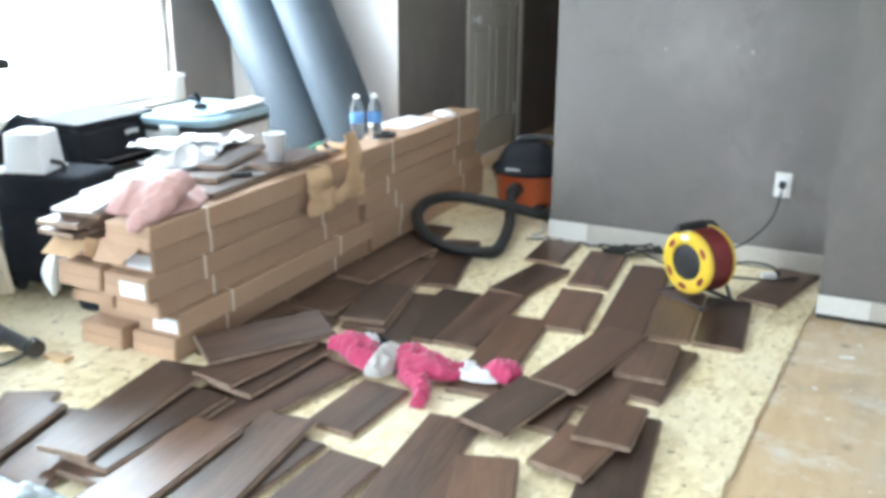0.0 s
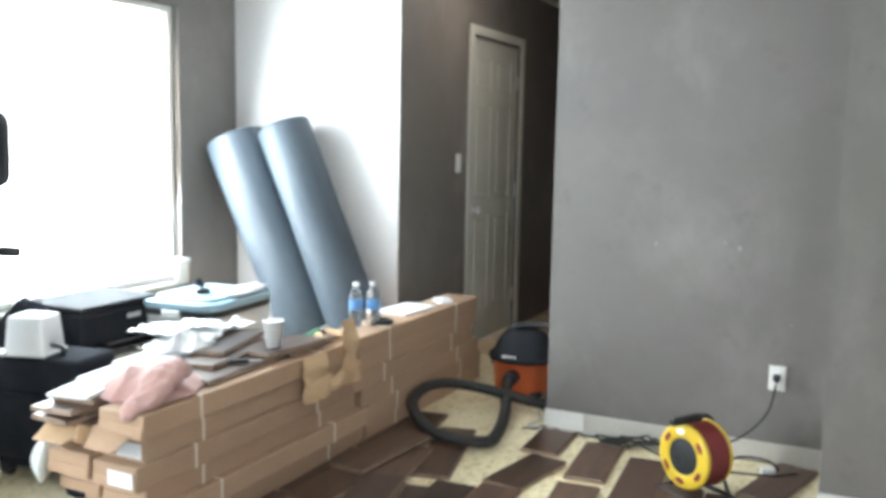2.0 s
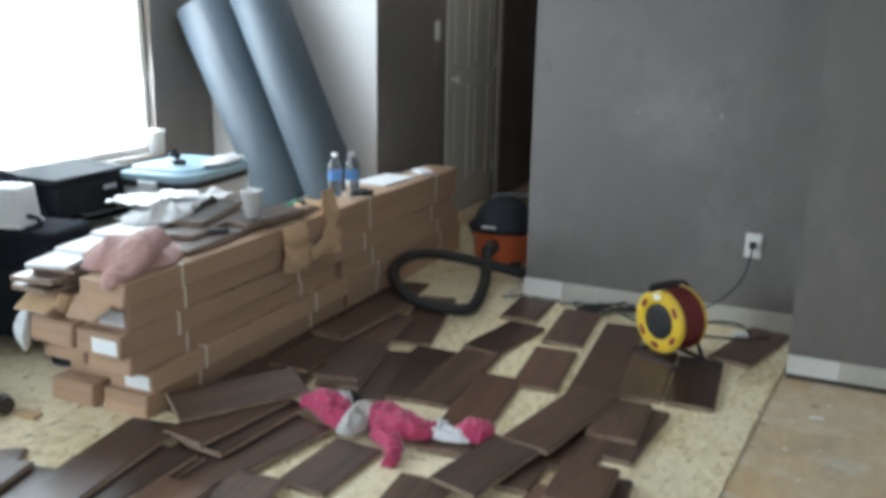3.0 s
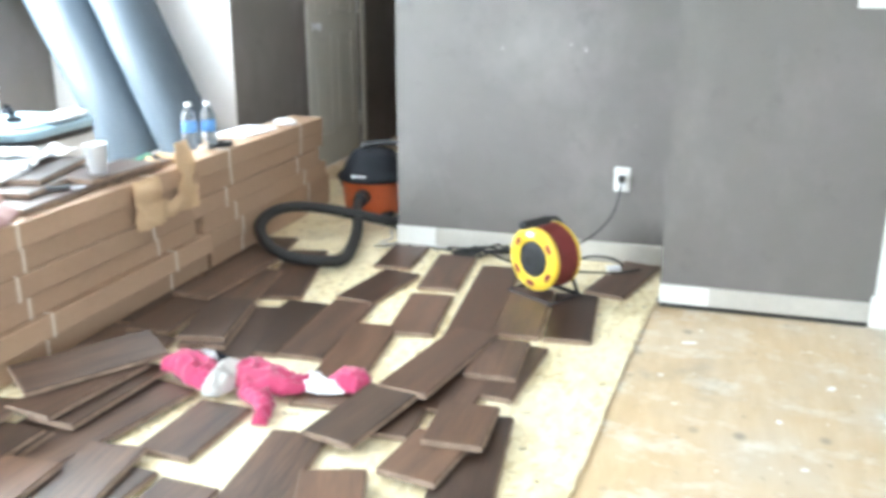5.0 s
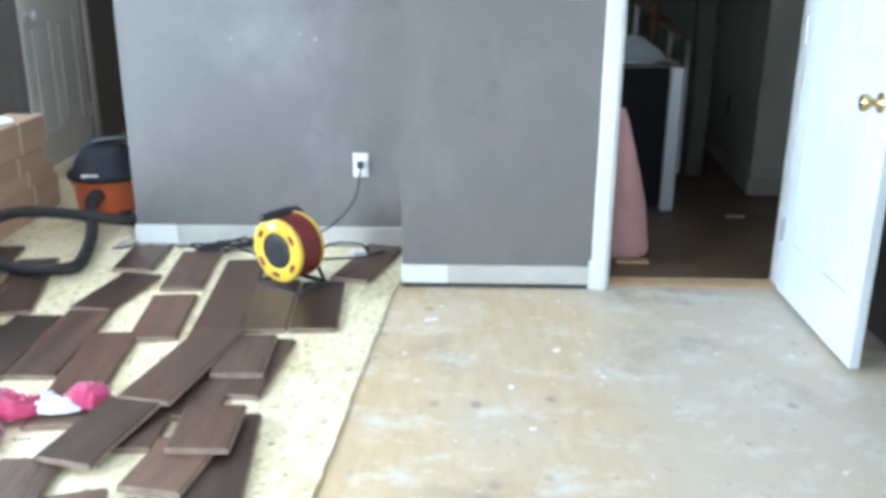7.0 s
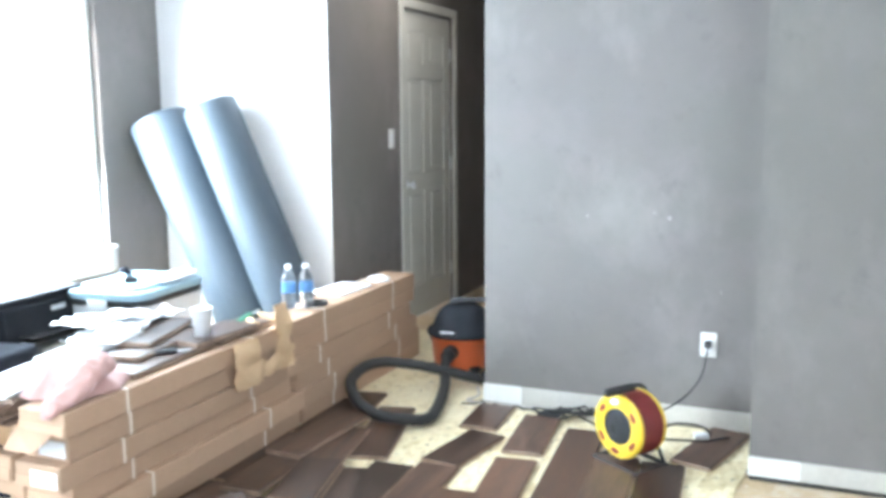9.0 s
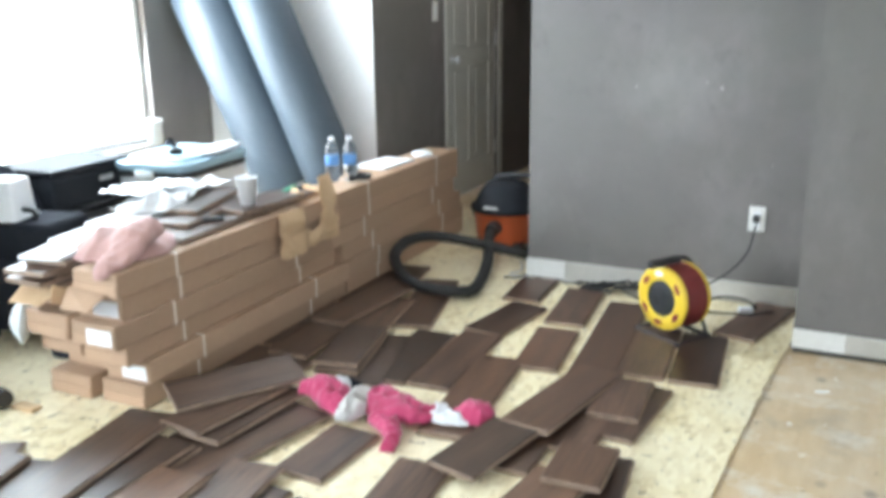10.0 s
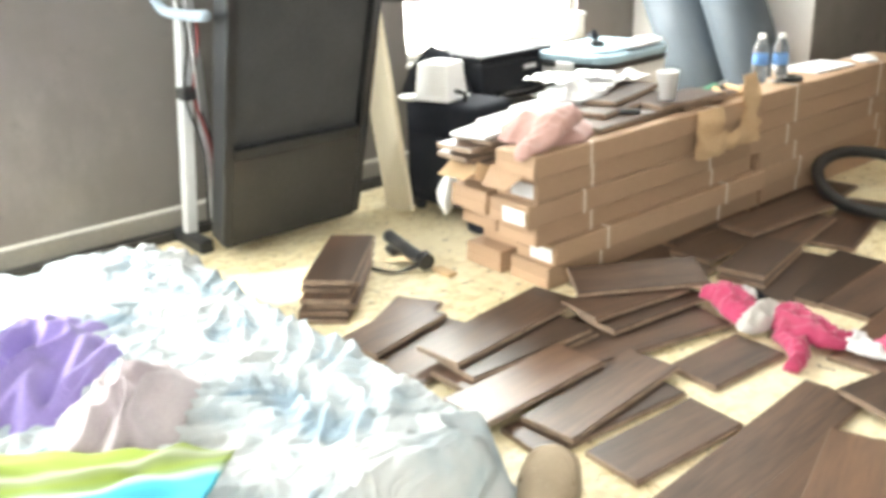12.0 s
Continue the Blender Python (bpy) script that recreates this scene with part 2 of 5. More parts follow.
class Nodes:
    """Short hand for building a surface out of layers in world space."""

    def __init__(self, name, rough=0.6):
        self.m = bpy.data.materials.new(name)
        self.m.use_nodes = True
        self.t, self.n, self.L = self.m.node_tree, self.m.node_tree.nodes, self.m.node_tree.links.new
        self.p = self.n["Principled BSDF"]
        self.p.inputs["Roughness"].default_value = rough
        self.pos = self.n.new("ShaderNodeNewGeometry").outputs["Position"]

    def mapped(self, scale, turn=0.0):
        mp = self.n.new("ShaderNodeMapping")
        mp.inputs["Scale"].default_value = scale
        mp.inputs["Rotation"].default_value = (0, 0, turn)
        self.L(self.pos, mp.inputs["Vector"])
        return mp.outputs[0]

    def noise(self, vec, scale, detail=5, rough=0.55):
        t = self.n.new("ShaderNodeTexNoise")
        t.inputs["Scale"].default_value, t.inputs["Detail"].default_value, t.inputs["Roughness"].default_value = scale, detail, rough
        self.L(vec, t.inputs["Vector"])
        return t.outputs["Fac"]

    def cells(self, vec, scale, output="Distance", rnd=1.0):
        t = self.n.new("ShaderNodeTexVoronoi")
        t.inputs["Scale"].default_value, t.inputs["Randomness"].default_value = scale, rnd
        self.L(vec, t.inputs["Vector"])
        return t.outputs[output]

    def ramp(self, fac, stops):
        r = self.n.new("ShaderNodeValToRGB")
        e = r.color_ramp.elements
        e[0].position, e[0].color = stops[0][0], (*stops[0][1], 1)
        e[1].position, e[1].color = stops[-1][0], (*stops[-1][1], 1)
        for p, c in stops[1:-1]:
            e.new(p).color = (*c, 1)
        self.L(fac, r.inputs["Fac"])
        return r.outputs["Color"]

    def mask(self, fac, lo, hi, top=1.0):
        r = self.n.new("ShaderNodeMapRange")
        r.inputs["From Min"].default_value, r.inputs["From Max"].default_value, r.inputs["To Max"].default_value = lo, hi, top
        self.L(fac, r.inputs["Value"])
        return r.outputs[0]

    def mix(self, fac, a, b, mode="MIX"):
        x = self.n.new("ShaderNodeMix")
        x.data_type, x.blend_type = "RGBA", mode
        self.L(fac, x.inputs[0])
        for s, v in ((6, a), (7, b)):
            if isinstance(v, tuple):
                x.inputs[s].default_value = (*v, 1)
            else:
                self.L(v, x.inputs[s])
        return x.outputs[2]

    def done(self, col, height=None, bump=0.15):
        self.L(col, self.p.inputs["Base Color"])
        if height is not None:
            b = self.n.new("ShaderNodeBump")
            b.inputs["Strength"].default_value, b.inputs["Distance"].default_value = bump, 0.006
            self.L(height, b.inputs["Height"]); self.L(b.outputs[0], self.p.inputs["Normal"])
        return self.m


# chipboard: pressed flakes of straw, cream and brown
w = Nodes("osb_sheet", 0.45)
flake = w.cells(w.mapped((1.0, 0.45, 1), 0.5), 55, "Color")
flake2 = w.cells(w.mapped((0.5, 1.0, 1), 0.2), 80, "Color")
col = w.ramp(flake, [(0.0, (0.56, 0.44, 0.23)), (0.45, (0.74, 0.63, 0.40)), (1.0, (0.84, 0.76, 0.55))])
col = w.mix(w.mask(flake2, 0.72, 0.90, 0.55), col, (0.40, 0.28, 0.13))
col = w.mix(w.mask(w.noise(w.mapped((1, 1, 1)), 1.6), 0.42, 0.70, 0.75), col, (0.80, 0.72, 0.545))
col = w.mix(w.mask(w.noise(w.mapped((1, 1, 1)), 30, 3), 0.62, 0.70, 0.8), col, (0.16, 0.11, 0.06))
M_OSB = w.done(col, flake, 0.10)

# old plywood: orange-tan face veneer, grey wear, whitish smears, nail stains
w = Nodes("worn_plywood", 0.5)
grain = w.noise(w.mapped((3.0, 0.7, 1)), 7, 6)
col = w.ramp(grain, [(0.25, (0.50, 0.355, 0.20)), (0.55, (0.58, 0.43, 0.265)), (0.80, (0.64, 0.51, 0.345))])
wear = w.noise(w.mapped((1, 0.8, 1)), 1.5, 6, 0.62)
sep = w.n.new("ShaderNodeSeparateXYZ")
w.L(w.pos, sep.inputs[0])
side = w.n.new("ShaderNodeMath")
side.operation = "MULTIPLY_ADD"
side.inputs[1].default_value = 0.22
w.L(sep.outputs["X"], side.inputs[0]); w.L(wear, side.inputs[2])
col = w.mix(w.mask(side.outputs[0], 0.46, 0.78, 0.85), col, (0.55, 0.50, 0.42))
smear = w.noise(w.mapped((0.8, 1.2, 1), 0.4), 5.5, 9, 0.72)
col = w.mix(w.mask(smear, 0.52, 0.68, 0.70), col, (0.72, 0.71, 0.66))
dirt = w.noise(w.mapped((1, 1, 1), 1.0), 2.7, 7, 0.6)
col = w.mix(w.mask(dirt, 0.56, 0.74, 0.75), col, (0.24, 0.21, 0.17))
fleck = w.noise(w.mapped((1, 1, 1), 0.2), 16, 4, 0.6)
col = w.mix(w.mask(fleck, 0.66, 0.72, 0.9), col, (0.84, 0.83, 0.80))
nails = w.cells(w.mapped((1.0, 0.8, 1)), 5.5, "Distance", 0.35)
speck = w.noise(w.mapped((1, 1, 1), 0.6), 26, 4, 0.6)
col = w.mix(w.mask(speck, 0.64, 0.72, 0.6), col, (0.22, 0.18, 0.13))
col = w.mix(w.mask(nails, 0.14, 0.05, 0.70), col, (0.20, 0.17, 0.14))
M_PLY = w.done(col, smear, 0.10)


# crinkled blanket: pale blue and white cotton with sharp creases
w = Nodes("pale_blanket", 0.9)
warp = w.n.new("ShaderNodeVectorMath")
warp.operation = "MULTIPLY_ADD"
wn3 = w.n.new("ShaderNodeTexNoise")
wn3.inputs["Scale"].default_value = 4.0
w.L(w.pos, wn3.inputs["Vector"])
w.L(wn3.outputs["Color"], warp.inputs[0]); warp.inputs[1].default_value = (0.16, 0.16, 0.0); w.L(w.mapped((1.0, 0.42, 0.3), -0.5), warp.inputs[2])


def crinkle(scale, width):
    half = w.n.new("ShaderNodeMath"); half.operation = "SUBTRACT"; half.inputs[1].default_value = 0.5
    w.L(w.noise(warp.outputs[0], scale, 2, 0.5), half.inputs[0])
    flat = w.n.new("ShaderNodeMath"); flat.operation = "ABSOLUTE"
    w.L(half.outputs[0], flat.inputs[0])
    return w.mask(flat.outputs[0], 0.0, width)


both = w.n.new("ShaderNodeMath")
both.operation = "MULTIPLY_ADD"
both.inputs[1].default_value = 0.4
w.L(crinkle(17, 0.10), both.inputs[0]); w.L(crinkle(8, 0.11), both.inputs[2])
col = w.ramp(w.noise(w.mapped((1, 1, 1)), 4, 5), [(0.36, (0.27, 0.37, 0.45)), (0.48, (0.40, 0.46, 0.50)), (0.60, (0.49, 0.52, 0.54))])
M_BLANKET = w.done(col, both.outputs[0], 0.6)
[b for b in w.n if b.type == "BUMP"][0].inputs["Distance"].default_value = 0.022

# grey wall paint: roller patches, pale filler rubbed over a round patch, scuffs near the floor
w = Nodes("grey_paint", 0.6)
broad = w.noise(w.mapped((1, 1, 1)), 1.3, 6, 0.6)
col = w.ramp(broad, [(0.30, (0.146, 0.131, 0.127)), (0.55, (0.166, 0.150, 0.145)), (0.80, (0.195, 0.178, 0.172))])
col = w.mix(w.mask(w.noise(w.mapped((1, 1, 0.6), 0.3), 3.2, 7, 0.62), 0.52, 0.76, 0.70), col, (0.262, 0.243, 0.236))
col = w.mix(w.mask(w.noise(w.mapped((1, 1, 0.8), 0.7), 0.9, 5, 0.6), 0.40, 0.62, 0.55), col, (0.155, 0.150, 0.132))
col = w.mix(w.mask(w.noise(w.mapped((0.8, 1, 1), 1.9), 2.1, 6, 0.65), 0.50, 0.72, 0.50), col, (0.212, 0.184, 0.184))
far = w.n.new("ShaderNodeVectorMath")
far.operation = "DISTANCE"
far.inputs[1].default_value = (-0.67, 3.985, 0.93)
w.L(w.pos, far.inputs[0])
wob = w.n.new("ShaderNodeMath")
wob.operation = "MULTIPLY_ADD"
wob.inputs[1].default_value = 0.30
w.L(w.noise(w.mapped((1, 1, 1)), 9, 4), wob.inputs[0]); w.L(far.outputs["Value"], wob.inputs[2])
patch = w.mix(w.mask(wob.outputs[0], 0.24, 0.42), (0.26, 0.26, 0.26), (0.0, 0.0, 0.0))
col = w.mix(patch, col, (0.30, 0.282, 0.275))
col = w.mix(w.mask(w.noise(w.mapped((1, 1, 1), 0.9), 7, 5, 0.65), 0.60, 0.74, 0.45), col, (0.112, 0.100, 0.097))
M_WALL = w.done(col, w.noise(w.mapped((1, 1, 1)), 140, 3), 0.05)
M_OLIVE = material("greenish_paint", (0.50, 0.50, 0.44), (0.60, 0.60, 0.54), 0.6, 1.6, 40, bump=0.05, world_space=True)
M_SPACKLE = material("wall_filler", (0.26, 0.245, 0.24), (0.34, 0.32, 0.31), 0.7, 20, 90, bump=0.05)
M_NIGHT = material("black_cabinet_paint", (0.006, 0.007, 0.010), (0.012, 0.013, 0.017), 0.55, 5, 60, bump=0.02)
M_BLACK_MATT = material("black_matt_plastic", (0.014, 0.016, 0.020), (0.028, 0.030, 0.036), 0.72, 8, 120, bump=0.06)
for quiet in (M_BLACK_MATT, M_BLACK_CLOTH, M_DECK, M_NIGHT):
    quiet.node_tree.nodes["Principled BSDF"].inputs["Specular IOR Level"].default_value = 0.12

# ---- mesh helpers ----
def finish(name, bm, mat, parent=None, label="", smooth=False):
    me = bpy.data.meshes.new(name)
    bmesh.ops.recalc_face_normals(bm, faces=bm.faces)
    bm.to_mesh(me)
    bm.free()
    for m in (mat if isinstance(mat, (list, tuple)) else [mat]):
        me.materials.append(m)
    if smooth:
        for p in me.polygons:
            p.use_smooth = True
    ob = new(name, me)
    if parent:
        ob.parent = parent
    if label:
        tagged(ob, label)
    return ob


def part(name, bm, mat, parent, label="", smooth=False):
    return finish(name, bm, mat, parent, label, smooth)


def base(name, m, label, category, group="", kind=""):
    ob = new(name)
    ob.empty_display_size = 0.05
    ob.matrix_basis = m
    return tagged(ob, label, category, group, kind)


def add_box(bm, lo, hi, bevel=0.0, m=None, seg=1):
    r = bmesh.ops.create_cube(bm, size=1)
    c = [(a + b) / 2 for a, b in zip(lo, hi)]
    s = [b - a for a, b in zip(lo, hi)]
    vs = r["verts"]
    for v in vs:
        v.co = Vector((v.co.x * s[0] + c[0], v.co.y * s[1] + c[1], v.co.z * s[2] + c[2]))
    if bevel:
        es = {e for v in vs for e in v.link_edges}
        out = bmesh.ops.bevel(bm, geom=list(es), offset=bevel, segments=seg, affect="EDGES", profile=0.5)
        vs = list({v for f in out["faces"] for v in f.verts} | {v for v in vs if v.is_valid})
    if m is not None:
        for v in vs:
            v.co = m @ v.co
    return vs


def box(lo, hi, bevel=0.0, seg=1):
    bm = bmesh.new()
    add_box(bm, lo, hi, bevel, None, seg)
    return bm


def add_cyl(bm, m, r1, r2, h, n=24, caps=True):
    """A round or tapered bar along its own z from 0 to h, placed by m."""
    return bmesh.ops.create_cone(bm, cap_ends=caps, segments=n, radius1=r1, radius2=r2, depth=h, matrix=m @ Matrix.Translation((0, 0, h / 2)))["verts"]


def lathe(bm, profile, n=32, m=None, close=False):
    """Turns a list of (radius, height) about z."""
    rings = []
    for r, z in profile:
        rings.append([bm.verts.new((m or Matrix()) @ Vector((r * math.cos(a), r * math.sin(a), z))) for a in [2 * math.pi * i / n for i in range(n)]])
    for a, b in zip(rings, rings[1:]):
        for i in range(n):
            bm.faces.new((a[i], a[(i + 1) % n], b[(i + 1) % n], b[i]))
    if close:
        bm.faces.new(rings[0][::-1])
        bm.faces.new(rings[-1])


def tube(bm, pts, r, n=10, ridge=0.0):
    """A bent pipe through points; ridge makes it corrugated."""
    pts = [Vector(p) for p in pts]
    up = Vector((0.13, 0.21, 0.97))
    rings = []
    for i, p in enumerate(pts):
        d = (pts[min(i + 1, len(pts) - 1)] - pts[max(i - 1, 0)]).normalized()
        s = d.cross(up).normalized()
        u = s.cross(d)
        rr = r * (1 + (ridge if i % 2 else -ridge))
        rings.append([bm.verts.new(p + (s * math.cos(a) + u * math.sin(a)) * rr) for a in [2 * math.pi * k / n for k in range(n)]])
    for a, b in zip(rings, rings[1:]):
        for k in range(n):
            bm.faces.new((a[k], a[(k + 1) % n], b[(k + 1) % n], b[k]))
    bm.faces.new(rings[0][::-1])
    bm.faces.new(rings[-1])


def smooth_line(pts, n=8):
    """Catmull-Rom through the points."""
    p = [Vector(q) for q in pts]
    p = [p[0] * 2 - p[1]] + p + [p[-1] * 2 - p[-2]]
    out = []
    for i in range(1, len(p) - 2):
        a, b, c, d = p[i - 1:i + 3]
        for k in range(n):
            t = k / n
            out.append(0.5 * (2 * b + (c - a) * t + (2 * a - 5 * b + 4 * c - d) * t * t + (3 * b - a - 3 * c + d) * t ** 3))
    return out + [p[-2]]


# ---- the shell of the place ----
XL, YW, XD, YA, YB = -3.50, 4.33, -2.37, 3.985, 3.50
CEIL = 2.44


def structure(name, bm, mat, label):
    return tagged(finish(name, bm, mat), label, name.split("_")[0], kind="structure")


structure("floor_plywood", box((-3.75, -2.75, -0.06), (1.80, 3.56, -0.004)), M_PLY, "worn stained plywood subfloor, grey and tan")
structure("floor_hall", box((-3.75, 3.56, -0.06), (-0.2, 7.2, -0.005)), M_PLY, "bare plywood floor of the dim hall")
structure("floor_entry", box((-0.2, 3.56, -0.06), (4.0, 8.0, -0.002)), M_VINYL, "brown vinyl floor past the doorway")

# walls: south and east close the room behind the camera
bm = bmesh.new()
for lo, hi in (((XL - 0.14, -2.74, 0), (XL, -1.15, CEIL)), ((XL - 0.14, 0.25, 0), (XL, 2.64, CEIL)), ((XL - 0.14, 3.84, 0), (XL, YW + 0.12, CEIL)),
               ((XL - 0.14, 2.64, 0), (XL, 3.84, 0.56)), ((XL - 0.14, 2.64, 2.08), (XL, 3.84, CEIL)),
               ((XL - 0.14, -1.15, 0), (XL, 0.25, 0.68)), ((XL - 0.14, -1.15, 2.08), (XL, 0.25, CEIL))):
    add_box(bm, lo, hi)
structure("wall_west", bm, M_WALL, "grey painted wall with two bright windows")
structure("wall_north_pale", box((XL, YW - 0.008, 0), (XD - 0.002, YW + 0.115, CEIL)), M_PALE, "wall next to the window, paler than the grey walls")
bm = bmesh.new()
D0, D1, DH = 5.27, 6.09, 2.05
for lo, hi in (((XD - 0.12, YW, 0), (XD, D0, CEIL)), ((XD - 0.12, D1, 0), (XD, 7.1, CEIL)), ((XD - 0.12, D0, DH), (XD, D1, CEIL))):
    add_box(bm, lo, hi)
structure("wall_hall", bm, M_WALL, "grey painted hall wall with a panelled door")
structure("wall_hall_end", box((XD - 0.12, 7.1, 0), (-1.2, 7.2, CEIL)), M_WALL, "grey wall at the end of the hall")
structure("wall_behind_door", box((XD - 0.9, D0 - 0.1, 0), (XD - 0.85, D1 + 0.1, CEIL)), M_WALL, "grey wall behind the hall door")
bm = bmesh.new()
for lo, hi in (((-1.35, YA, 0), (-0.10, YA + 0.12, CEIL)), ((-1.35, YA + 0.12, 0), (-1.23, 7.1, CEIL))):
    add_box(bm, lo, hi)
structure("wall_north", bm, M_WALL, "grey painted wall, scuffed, with a patched spot")
C0, C1, CH = 0.723, 1.44, 2.05
structure("wall_entry", box((-0.10, YB, 0), (C0, YB + 0.12, CEIL)), M_WALL, "grey painted wall beside the open doorway")
structure("wall_entry_return", box((-0.10, YB + 0.12, 0), (0.0, YA + 0.12, CEIL)), M_WALL, "grey painted return of the wall")
structure("wall_entry_head", box((C0, YB, CH), (C1, YB + 0.12, CEIL)), M_WALL, "grey painted wall over the doorway")
structure("wall_entry_end", box((C1, YB, 0), (1.62, YB + 0.12, CEIL)), M_WALL, "narrow grey wall behind the open door")
bm = bmesh.new()
for lo, hi in (((1.62, -2.74, 0), (1.74, -2.15, CEIL)), ((1.62, -0.15, 0), (1.74, YB + 0.12, CEIL)), ((1.62, -2.15, 0), (1.74, -0.15, 0.75)), ((1.62, -2.15, 2.1), (1.74, -0.15, CEIL))):
    add_box(bm, lo, hi)
structure("wall_east", bm, M_WALL, "grey painted side wall with a wide window")
structure("wall_south", box((XL, -2.74, 0), (1.62, -2.6, CEIL)), M_WALL, "plain grey painted wall")
structure("ceiling", box((-3.75, -2.75, CEIL), (4.0, 8.0, CEIL + 0.1)), M_CEIL, "white ceiling")
# the entry past the doorway
bm = bmesh.new()
for lo, hi in (((0.0, 7.5, 0), (4.0, 7.62, CEIL)), ((3.2, 3.5, 0), (3.3, 7.5, CEIL)), ((1.74, 3.5, 0), (3.2, 3.62, CEIL)), ((-0.1, YA + 0.12, 0), (0.0, 7.62, CEIL))):
    add_box(bm, lo, hi)
structure("wall_entry_far", bm, M_OLIVE, "off-white walls of the dim entry")
# the side wall that runs on past the entry, with its corner towards the door
bm = bmesh.new()
low = [bm.verts.new(p) for p in ((1.758, 5.02, 0), (3.19, 4.90, 0), (3.19, 7.49, 0), (1.97, 7.49, 0))]
high = [bm.verts.new((v.co.x, v.co.y, CEIL - 0.002)) for v in low]
for i in range(4):
    bm.faces.new((low[i], low[(i + 1) % 4], high[(i + 1) % 4], high[i]))
bm.faces.new(low[::-1])
bm.faces.new(high)
structure("wall_entry_side", bm, M_OLIVE, "dim greenish painted wall running on past the entry")
bm = bmesh.new()
add_box(bm, (0.0, 0.001, 0.0), (2.45, 0.016, 0.10), 0.003, pose(1.758, 5.02, -0.002, 0, 0, 85.1))
structure("baseboard_entry_side", bm, M_TRIM_DULL, "dull white baseboard along the dim wall")
bm = bmesh.new()
add_box(bm, (-0.014, -0.016, 0.0), (1.40, -0.001, 0.10), 0.003, pose(1.758, 5.02, -0.002, 0, 0, -4.8))
structure("baseboard_entry_corner", bm, M_TRIM_DULL, "dull white baseboard round the wall's corner")


# ---- floor sheet, trim, doors and windows ----
def ragged_sheet(x0, y0, x1a, x1b, y1, z0, z1):
    """A sheet whose east edge runs from x1a to x1b, broken and uneven."""
    bm = bmesh.new()
    n = 170
    edge = []
    for i in range(n + 1):
        t = i / n
        y = y0 + (y1 - y0) * t
        x = x1a + (x1b - x1a) * t + 0.010 * noise.noise((y * 3.1, 0.3, 0)) + 0.012 * noise.noise((y * 17, 4.1, 0)) + 0.004 * noise.noise((y * 60, 9.0, 0))
        edge.append((x, y))
    top_w = [bm.verts.new((x0, y, z1)) for _, y in edge]
    top_e = [bm.verts.new((x, y, z1)) for x, y in edge]
    bot_e = [bm.verts.new((x, y, z0)) for x, y in edge]
    for i in range(n):
        bm.faces.new((top_w[i], top_e[i], top_e[i + 1], top_w[i + 1]))
        bm.faces.new((top_e[i], bot_e[i], bot_e[i + 1], top_e[i + 1]))
    return bm


structure("floor_osb", ragged_sheet(XL, -2.6, -0.565, -0.085, YA - 0.001, -0.006, 0.003), M_OSB, "yellowish chipboard underlay sheet with a ragged edge")
structure("floor_osb_hall", box((XD, YA - 0.001, -0.006), (-1.352, 5.2, 0.003)), M_OSB, "yellowish chipboard underlay in the hall opening")


def trim(name, lo, hi, mat, label, bevel=0.003):
    ob = finish(name, box(lo, hi, bevel), mat)
    return tagged(ob, label, "baseboard", kind="structure")


trim("baseboard_north", (-1.352, YA - 0.013, 0.010), (-0.102, YA - 0.001, 0.098), M_TRIM_DULL, "primed bare baseboard along the grey wall")
trim("baseboard_north_end", (-1.354, YA - 0.016, 0.012), (-1.16, YA - 0.014, 0.100), M_TRIM, "white painted end of the baseboard")
trim("baseboard_entry", (-0.098, YB - 0.013, 0.016), (0.651, YB - 0.001, 0.092), M_TRIM_DULL, "primed bare baseboard beside the doorway")
trim("baseboard_entry_end", (-0.101, YB - 0.017, 0.018), (0.085, YB - 0.014, 0.094), M_TRIM, "white painted end of the baseboard")
# solid dark strip: the shadow below the baseboard is in its colour
trim("baseboard_gap_shadow", (-0.096, YB - 0.006, -0.004), (0.651, YB - 0.001, 0.016), M_SHADOW_GAP, "dark strip painted as the shadow in the gap under the baseboard", 0.001)
trim("baseboard_west", (XL + 0.001, -2.6, 0.045), (XL + 0.018, 2.95, 0.118), M_BASE_GREY, "dull grey baseboard along the grey wall", 0.004)
trim("baseboard_west_cap", (XL + 0.001, -2.6, 0.119), (XL + 0.010, 2.95, 0.134), M_TRIM, "white cap moulding over the baseboard", 0.003)
# same here: a dark solid strip serves as the gap's shadow
trim("baseboard_west_gap_shadow", (XL + 0.001, -2.6, 0.003), (XL + 0.055, 2.95, 0.043), M_SHADOW_GAP, "dark strip painted as the shadow in the open gap under the baseboard", 0.002)
trim("baseboard_hall", (XD + 0.001, YW + 0.13, 0.01), (XD + 0.013, D0 - 0.07, 0.10), M_TRIM_DULL, "primed baseboard in the hall")


